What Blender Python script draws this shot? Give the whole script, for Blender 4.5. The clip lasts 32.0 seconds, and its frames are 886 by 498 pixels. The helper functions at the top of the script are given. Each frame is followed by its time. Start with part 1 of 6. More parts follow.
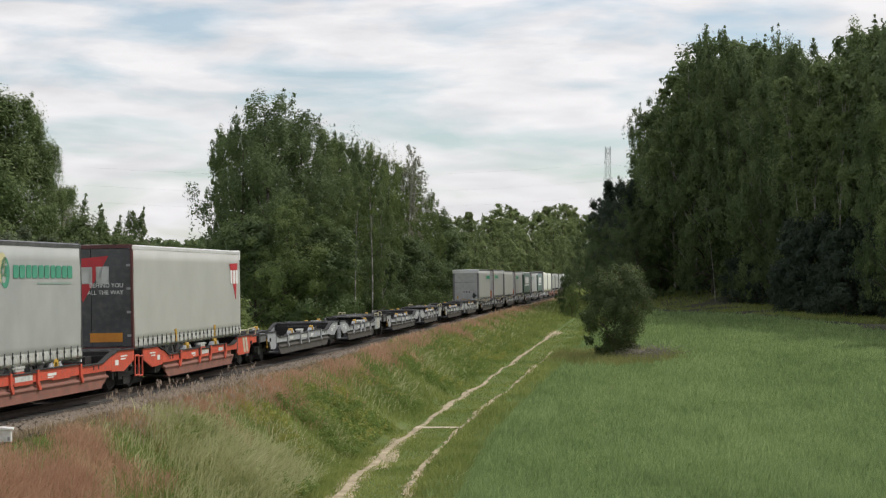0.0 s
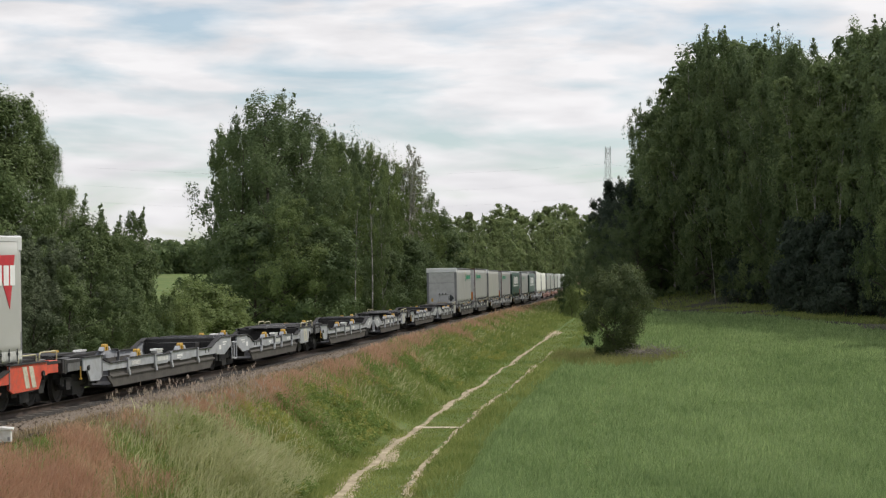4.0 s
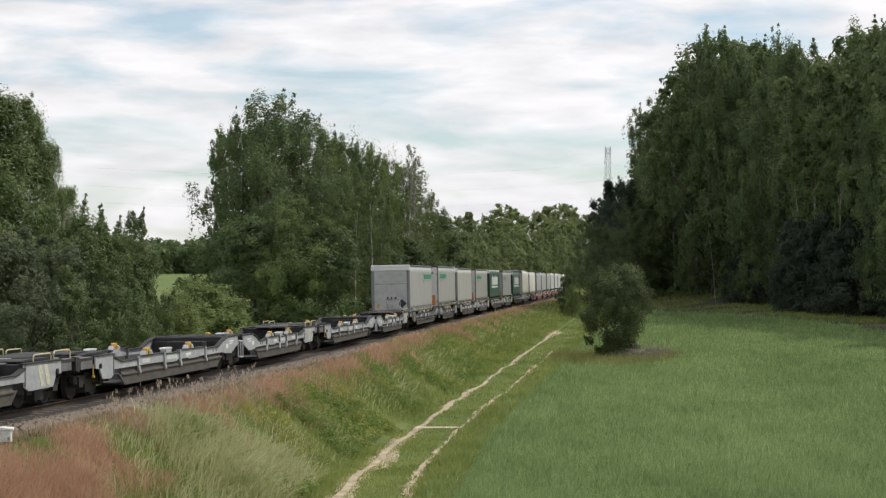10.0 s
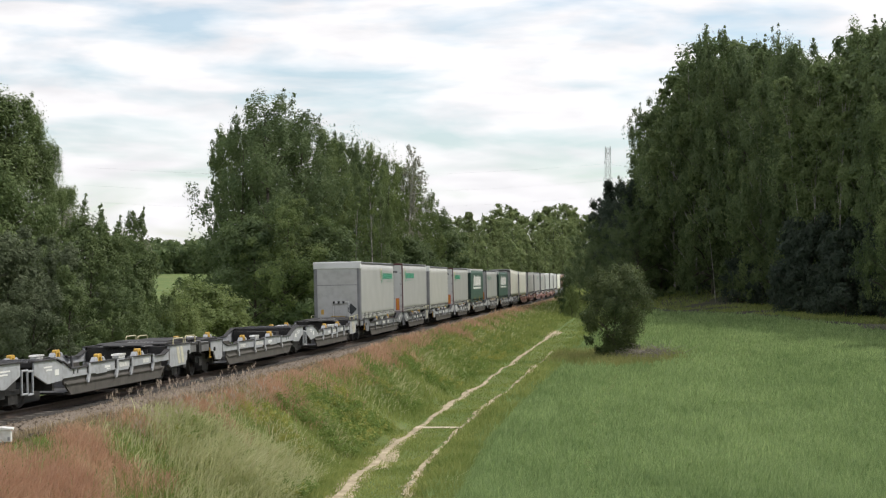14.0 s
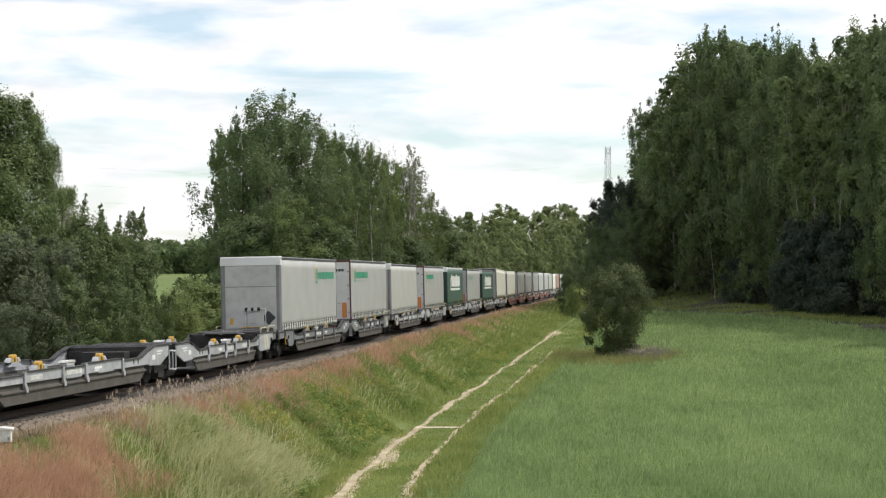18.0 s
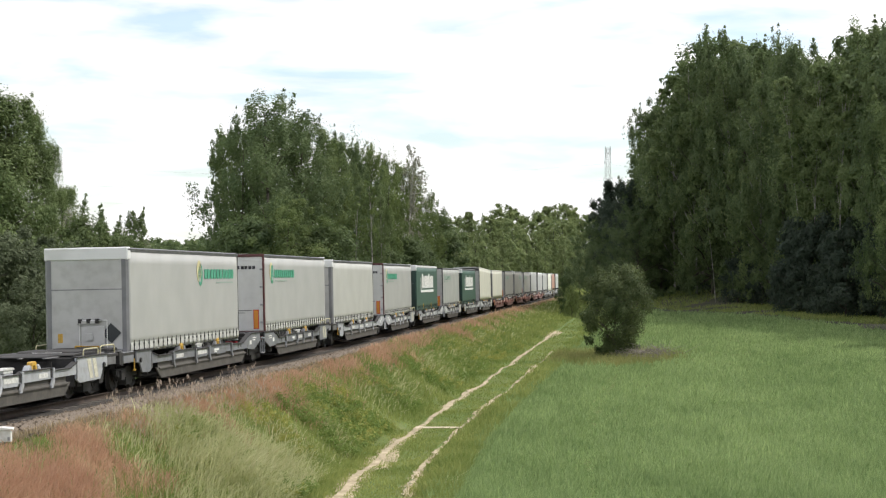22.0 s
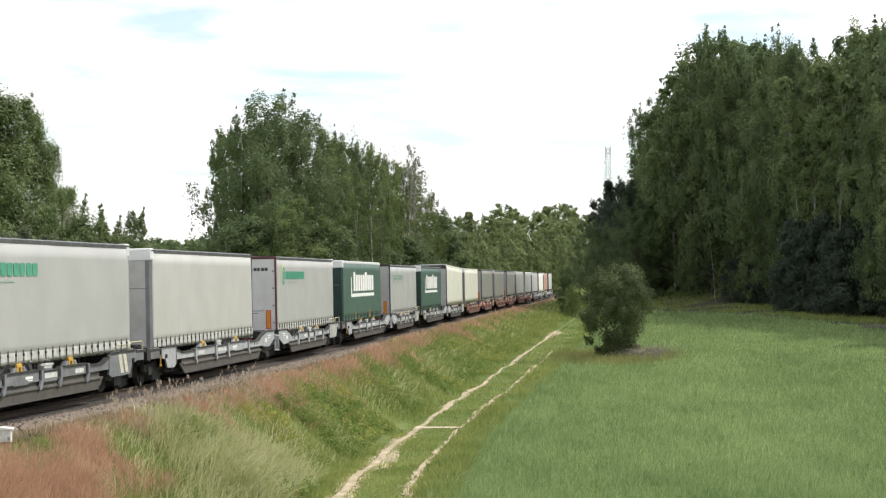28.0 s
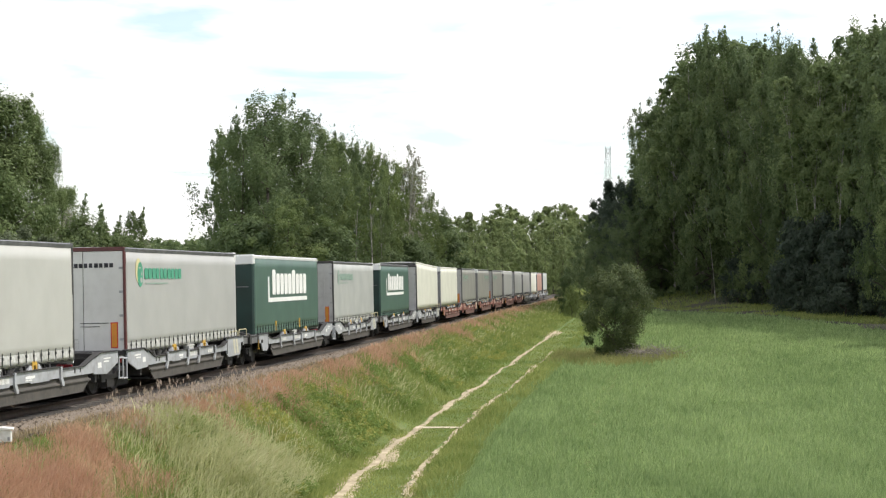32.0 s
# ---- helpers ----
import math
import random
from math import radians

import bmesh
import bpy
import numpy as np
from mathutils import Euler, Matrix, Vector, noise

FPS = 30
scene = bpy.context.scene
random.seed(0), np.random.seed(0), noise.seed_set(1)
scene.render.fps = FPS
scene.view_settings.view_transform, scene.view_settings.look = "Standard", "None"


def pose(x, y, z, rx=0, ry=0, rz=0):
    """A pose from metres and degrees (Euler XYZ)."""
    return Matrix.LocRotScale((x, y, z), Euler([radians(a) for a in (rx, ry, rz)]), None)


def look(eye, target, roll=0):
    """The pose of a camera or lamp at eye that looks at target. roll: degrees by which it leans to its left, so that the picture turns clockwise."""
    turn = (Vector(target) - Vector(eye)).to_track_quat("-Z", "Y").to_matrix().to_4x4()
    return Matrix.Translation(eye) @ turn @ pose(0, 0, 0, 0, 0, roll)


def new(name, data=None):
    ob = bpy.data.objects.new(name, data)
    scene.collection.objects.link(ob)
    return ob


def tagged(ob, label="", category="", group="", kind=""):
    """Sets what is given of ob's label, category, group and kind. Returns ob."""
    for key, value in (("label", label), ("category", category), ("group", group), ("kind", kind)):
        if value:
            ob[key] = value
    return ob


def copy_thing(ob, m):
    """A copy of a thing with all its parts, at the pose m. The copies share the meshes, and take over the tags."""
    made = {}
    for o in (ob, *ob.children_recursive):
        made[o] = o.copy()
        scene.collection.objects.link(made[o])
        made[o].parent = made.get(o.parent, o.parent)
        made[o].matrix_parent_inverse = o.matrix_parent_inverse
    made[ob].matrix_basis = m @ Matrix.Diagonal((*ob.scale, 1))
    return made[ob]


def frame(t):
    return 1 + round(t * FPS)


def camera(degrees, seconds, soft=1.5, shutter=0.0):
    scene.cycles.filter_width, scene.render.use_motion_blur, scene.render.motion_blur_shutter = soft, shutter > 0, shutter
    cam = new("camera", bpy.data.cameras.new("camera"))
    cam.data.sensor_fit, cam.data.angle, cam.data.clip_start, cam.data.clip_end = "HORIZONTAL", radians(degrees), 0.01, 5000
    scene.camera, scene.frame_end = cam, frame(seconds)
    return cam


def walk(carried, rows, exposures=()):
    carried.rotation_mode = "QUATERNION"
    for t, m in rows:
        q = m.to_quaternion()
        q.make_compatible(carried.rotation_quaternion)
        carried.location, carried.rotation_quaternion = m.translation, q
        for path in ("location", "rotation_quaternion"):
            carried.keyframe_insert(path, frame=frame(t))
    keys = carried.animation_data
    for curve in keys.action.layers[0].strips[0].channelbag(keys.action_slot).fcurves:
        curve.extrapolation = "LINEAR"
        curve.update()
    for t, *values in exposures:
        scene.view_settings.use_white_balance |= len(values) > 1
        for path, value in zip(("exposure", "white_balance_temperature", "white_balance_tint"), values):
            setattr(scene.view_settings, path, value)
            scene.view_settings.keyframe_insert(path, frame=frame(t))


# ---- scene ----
cam = camera(28.0, 32.0, soft=1.25)
EYE = (0.0, 0.0, 3.476)
VIEW = look(EYE, (0.0, 100.0, 3.476 + 1.543))
walk(cam, [(0.0, VIEW), (32.0, VIEW)], exposures=[(0.0, -0.50), (8.0, -0.43), (14.0, -0.25), (19.0, -0.06), (24.0, 0.09), (32.0, 0.17)])

# ---- light ----
SUN_AZ, SUN_EL = radians(72), radians(54)   # azimuth from +y towards +x
sun = new("sun", bpy.data.lights.new("sun", "SUN"))
sun.data.energy, sun.data.angle, sun.data.color = 3.75, radians(2.0), (1.0, 0.95, 0.87)
sun_dir = Vector((math.sin(SUN_AZ) * math.cos(SUN_EL), math.cos(SUN_AZ) * math.cos(SUN_EL), math.sin(SUN_EL)))
sun.matrix_world = look(tuple(sun_dir * 300), (0, 0, 0))


def make_world():
    w = bpy.data.worlds.new("sky")
    w.use_nodes = True
    scene.world = w
    nt = w.node_tree
    nt.nodes.clear()
    N = nt.nodes.new
    out, bg = N("ShaderNodeOutputWorld"), N("ShaderNodeBackground")
    sky = N("ShaderNodeTexSky")
    sky.sky_type, sky.sun_disc = "NISHITA", False
    sky.sun_elevation, sky.sun_rotation = SUN_EL, SUN_AZ
    blue = N("ShaderNodeMix")
    blue.data_type, blue.blend_type = "RGBA", "MULTIPLY"
    blue.inputs[0].default_value = 1.0
    blue.inputs[7].default_value = (0.154, 0.166, 0.166, 1)
    nt.links.new(sky.outputs[0], blue.inputs[6])
    tc, mp = N("ShaderNodeTexCoord"), N("ShaderNodeMapping")
    mp.inputs["Scale"].default_value = (7.0, 7.0, 34.0)
    n1 = N("ShaderNodeTexNoise")
    n1.inputs["Scale"].default_value, n1.inputs["Detail"].default_value, n1.inputs["Roughness"].default_value = 1.3, 5, 0.5
    n1.inputs["Distortion"].default_value = 0.25
    nt.links.new(tc.outputs["Generated"], mp.inputs[0])
    nt.links.new(mp.outputs[0], n1.inputs["Vector"])
    ramp = N("ShaderNodeValToRGB")
    ramp.color_ramp.elements[0].color = (0.24, 0.24, 0.24, 1)
    ramp.color_ramp.elements[0].position, ramp.color_ramp.elements[1].position = 0.35, 0.56
    nt.links.new(n1.outputs[0], ramp.inputs[0])
    n2 = N("ShaderNodeTexNoise")
    n2.inputs["Scale"].default_value, n2.inputs["Detail"].default_value = 2.2, 5
    nt.links.new(mp.outputs[0], n2.inputs["Vector"])
    cl = N("ShaderNodeValToRGB")
    cl.color_ramp.elements[0].position, cl.color_ramp.elements[1].position = 0.32, 0.62
    cl.color_ramp.elements[0].color, cl.color_ramp.elements[1].color = (1.05, 1.04, 1.07, 1), (1.30, 1.28, 1.30, 1)
    nt.links.new(n2.outputs[0], cl.inputs[0])
    mix = N("ShaderNodeMix")
    mix.data_type = "RGBA"
    nt.links.new(ramp.outputs[0], mix.inputs[0])
    nt.links.new(blue.outputs[2], mix.inputs[6])
    nt.links.new(cl.outputs[0], mix.inputs[7])
    nt.links.new(mix.outputs[2], bg.inputs[0])
    bg.inputs[1].default_value = 1.0
    nt.links.new(bg.outputs[0], out.inputs[0])


make_world()


# ---- materials ----
def mat(name, col, col2=None, rough=0.7, metal=0.0, scale=4.0, bump=0.0, bscale=30.0, island=False, obj_random=False,
        translucent=0.0, dirt=None, dirt_amount=0.0, stretch=(1, 1, 1), spec=0.5, contrast=(0.35, 0.65)):
    """A node material: two colours mixed by noise (and by random per piece), dirt at a second scale, fine bump."""
    m = bpy.data.materials.new(name)
    m.use_nodes = True
    nt = m.node_tree
    N, L = nt.nodes.new, nt.links.new
    b = nt.nodes["Principled BSDF"]
    b.inputs["Roughness"].default_value, b.inputs["Metallic"].default_value = rough, metal
    b.inputs["Specular IOR Level"].default_value = spec
    col2 = col2 or tuple(c * 0.8 for c in col)
    tc, mp = N("ShaderNodeTexCoord"), N("ShaderNodeMapping")
    mp.inputs["Scale"].default_value = stretch
    L(tc.outputs["Object"], mp.inputs[0])
    nz = N("ShaderNodeTexNoise")
    nz.inputs["Scale"].default_value, nz.inputs["Detail"].default_value = scale, 6
    L(mp.outputs[0], nz.inputs["Vector"])
    rp = N("ShaderNodeMapRange")
    rp.inputs[1].default_value, rp.inputs[2].default_value = contrast
    L(nz.outputs[0], rp.inputs[0])
    fac = rp.outputs[0]
    if island or obj_random:
        g = N("ShaderNodeNewGeometry") if island else N("ShaderNodeObjectInfo")
        mm = N("ShaderNodeMath")
        mm.operation = "ADD"
        m2 = N("ShaderNodeMath")
        m2.operation = "MULTIPLY"
        m2.inputs[1].default_value = 0.5
        L(fac, mm.inputs[0])
        L(g.outputs["Random Per Island" if island else "Random"], mm.inputs[1])
        L(mm.outputs[0], m2.inputs[0])
        fac = m2.outputs[0]
    mx = N("ShaderNodeMix")
    mx.data_type = "RGBA"
    mx.inputs[6].default_value, mx.inputs[7].default_value = (*col, 1), (*col2, 1)
    L(fac, mx.inputs[0])
    colour = mx.outputs[2]
    if dirt:
        nd = N("ShaderNodeTexNoise")
        nd.inputs["Scale"].default_value, nd.inputs["Detail"].default_value = scale * 4.3, 8
        L(mp.outputs[0], nd.inputs["Vector"])
        rd = N("ShaderNodeMapRange")
        rd.inputs[1].default_value, rd.inputs[2].default_value, rd.inputs[4].default_value = 0.45, 0.75, dirt_amount
        L(nd.outputs[0], rd.inputs[0])
        md = N("ShaderNodeMix")
        md.data_type = "RGBA"
        L(rd.outputs[0], md.inputs[0])
        L(colour, md.inputs[6])
        md.inputs[7].default_value = (*dirt, 1)
        colour = md.outputs[2]
    L(colour, b.inputs["Base Color"])
    if bump:
        nb = N("ShaderNodeTexNoise")
        nb.inputs["Scale"].default_value, nb.inputs["Detail"].default_value = bscale, 4
        L(mp.outputs[0], nb.inputs["Vector"])
        bp = N("ShaderNodeBump")
        bp.inputs["Strength"].default_value, bp.inputs["Distance"].default_value = bump, 0.05
        L(nb.outputs[0], bp.inputs["Height"])
        L(bp.outputs[0], b.inputs["Normal"])
    if translucent:
        tr, ms = N("ShaderNodeBsdfTranslucent"), N("ShaderNodeMixShader")
        L(colour, tr.inputs[0])
        ms.inputs[0].default_value = translucent
        L(b.outputs[0], ms.inputs[1])
        L(tr.outputs[0], ms.inputs[2])
        L(ms.outputs[0], nt.nodes["Material Output"].inputs[0])
    return m


def leaf(name, a, b):
    a, b = (tuple(c * k for c, k in zip(col, (1.09, 1.0, 1.36))) for col in (a, b))
    return mat(name, a, b, rough=0.6, scale=0.35, island=True, translucent=0.42, spec=0.2)


M = dict(
    leaf_birch=leaf("leaf_birch", (0.098, 0.156, 0.046), (0.208, 0.280, 0.085)),
    leaf_mid=leaf("leaf_mid", (0.086, 0.140, 0.037), (0.182, 0.246, 0.062)),
    leaf_haw=leaf("leaf_haw", (0.046, 0.080, 0.026), (0.150, 0.190, 0.055)),
    leaf_dark=leaf("leaf_dark", (0.072, 0.120, 0.040), (0.152, 0.212, 0.064)),
    leaf_light=leaf("leaf_light", (0.125, 0.190, 0.046), (0.255, 0.325, 0.090)),
    leaf_bush=leaf("leaf_bush", (0.074, 0.122, 0.036), (0.165, 0.222, 0.064)),
    leaf_willow=leaf("leaf_willow", (0.078, 0.110, 0.042), (0.150, 0.192, 0.080)),
    leaf_grey=leaf("leaf_grey", (0.20, 0.225, 0.12), (0.30, 0.32, 0.18)),
    # spruce green, which also serves as painted shade on the undergrowth
    leaf_pine_shade=leaf("leaf_pine_shade", (0.046, 0.074, 0.040), (0.080, 0.112, 0.055)),
    leaf_far=leaf("leaf_far", (0.118, 0.182, 0.058), (0.275, 0.345, 0.108)),
    bark=mat("bark", (0.10, 0.085, 0.065), (0.05, 0.042, 0.035), rough=0.9, scale=3, bump=0.6, stretch=(1, 1, 0.3)),
    birch_bark=mat("birch_bark", (0.62, 0.60, 0.55), (0.30, 0.28, 0.25), rough=0.7, scale=5, bump=0.3, stretch=(0.4, 0.4, 2.0),
                   dirt=(0.03, 0.03, 0.03), dirt_amount=0.9),
    # ballast with the shade under the wagons put into its colour
    bed_shade=mat("oiled_ballast", (0.050, 0.042, 0.035), (0.024, 0.021, 0.018), rough=0.95, scale=7, bump=1.0, bscale=14),
    pylon_grey=mat("pylon_grey", (0.44, 0.45, 0.47), (0.36, 0.37, 0.39), rough=0.6, scale=2),
    # darker copy of birch_bark, the shade being in its colours
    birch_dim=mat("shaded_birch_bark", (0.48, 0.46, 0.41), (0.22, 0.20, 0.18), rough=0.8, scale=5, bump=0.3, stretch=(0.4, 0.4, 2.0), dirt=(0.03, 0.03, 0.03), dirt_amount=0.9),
    rail=mat("rail_steel", (0.085, 0.060, 0.045), (0.05, 0.038, 0.030), rough=0.6, metal=0.6, scale=6),
    sleeper=mat("sleeper_concrete", (0.15, 0.135, 0.12), (0.09, 0.08, 0.07), rough=0.9, scale=5, bump=0.3, obj_random=True),
    ballast=mat("ballast_stone", (0.23, 0.190, 0.150), (0.12, 0.10, 0.08), rough=0.95, scale=9, bump=1.0, bscale=12, island=True,
                dirt=(0.20, 0.13, 0.08), dirt_amount=0.6),
    # floor colour of the wood, darkened for the shade that lies on it
    wood_shade=mat("wood_floor_shade", (0.034, 0.036, 0.017), (0.060, 0.058, 0.026), rough=0.95, scale=0.5, bump=0.8, bscale=4),
    dry_wood=mat("dry_wood", (0.30, 0.27, 0.23), (0.18, 0.16, 0.14), rough=0.9, scale=4),
    rough_grass=mat("rough_grass", (0.165, 0.200, 0.060), (0.370, 0.350, 0.150), rough=0.8, scale=0.4, island=True, translucent=0.4, spec=0.15),
    dry_grass=mat("dry_grass", (0.300, 0.235, 0.150), (0.430, 0.340, 0.220), rough=0.85, scale=0.8, island=True, translucent=0.3, spec=0.1),
    seed_head=mat("pale_seed_heads", (0.46, 0.37, 0.31), (0.60, 0.50, 0.40), rough=0.85, scale=0.8, island=True, translucent=0.35, spec=0.1),
    sand=mat("sand", (0.50, 0.415, 0.290), (0.31, 0.255, 0.165), rough=0.95, scale=1.4, bump=0.7, bscale=7, dirt=(0.17, 0.145, 0.08), dirt_amount=0.75),
    plank=mat("weathered_plank", (0.66, 0.56, 0.43), (0.52, 0.44, 0.33), rough=0.85, scale=5, bump=0.4, stretch=(0.3, 2, 2)),
    grass=mat("grass_blades", (0.132, 0.200, 0.044), (0.385, 0.410, 0.140), rough=0.7, scale=0.30, island=True, translucent=0.45, spec=0.2),
    red_grass=mat("red_seed_grass", (0.440, 0.255, 0.170), (0.640, 0.435, 0.300), rough=0.8, scale=0.5, island=True, translucent=0.4, spec=0.15),
    pale_grass=mat("pale_tall_grass", (0.290, 0.330, 0.115), (0.720, 0.690, 0.430), rough=0.75, scale=0.5, island=True, translucent=0.45, spec=0.2),
    weed=mat("weed_leaves", (0.130, 0.200, 0.045), (0.220, 0.290, 0.080), rough=0.6, scale=0.6, island=True, translucent=0.4, spec=0.2),
    weed_yellow=mat("yellow_weed", (0.240, 0.270, 0.060), (0.400, 0.380, 0.110), rough=0.6, scale=0.6, island=True, translucent=0.4, spec=0.2),
    crop=mat("cereal_crop", (0.084, 0.160, 0.050), (0.475, 0.585, 0.260), rough=0.6, scale=0.07, island=True, translucent=0.45, spec=0.3, dirt=(0.090, 0.165, 0.046), dirt_amount=0.35, contrast=(0.0, 1.0), stretch=(1.6, 0.5, 1)),
    white=mat("white_paint", (0.78, 0.78, 0.76), (0.66, 0.66, 0.63), rough=0.5, scale=2, dirt=(0.35, 0.32, 0.28), dirt_amount=0.35),
    steel=mat("galvanised_steel", (0.42, 0.43, 0.44), (0.28, 0.28, 0.29), rough=0.45, metal=0.7, scale=5),
    wire=mat("wire", (0.10, 0.10, 0.11), rough=0.5, metal=0.5),
)
TARP_DIRT = dict(dirt=(0.36, 0.34, 0.30), dirt_amount=0.14, bump=0.10, bscale=1.2, scale=0.7, rough=0.5)
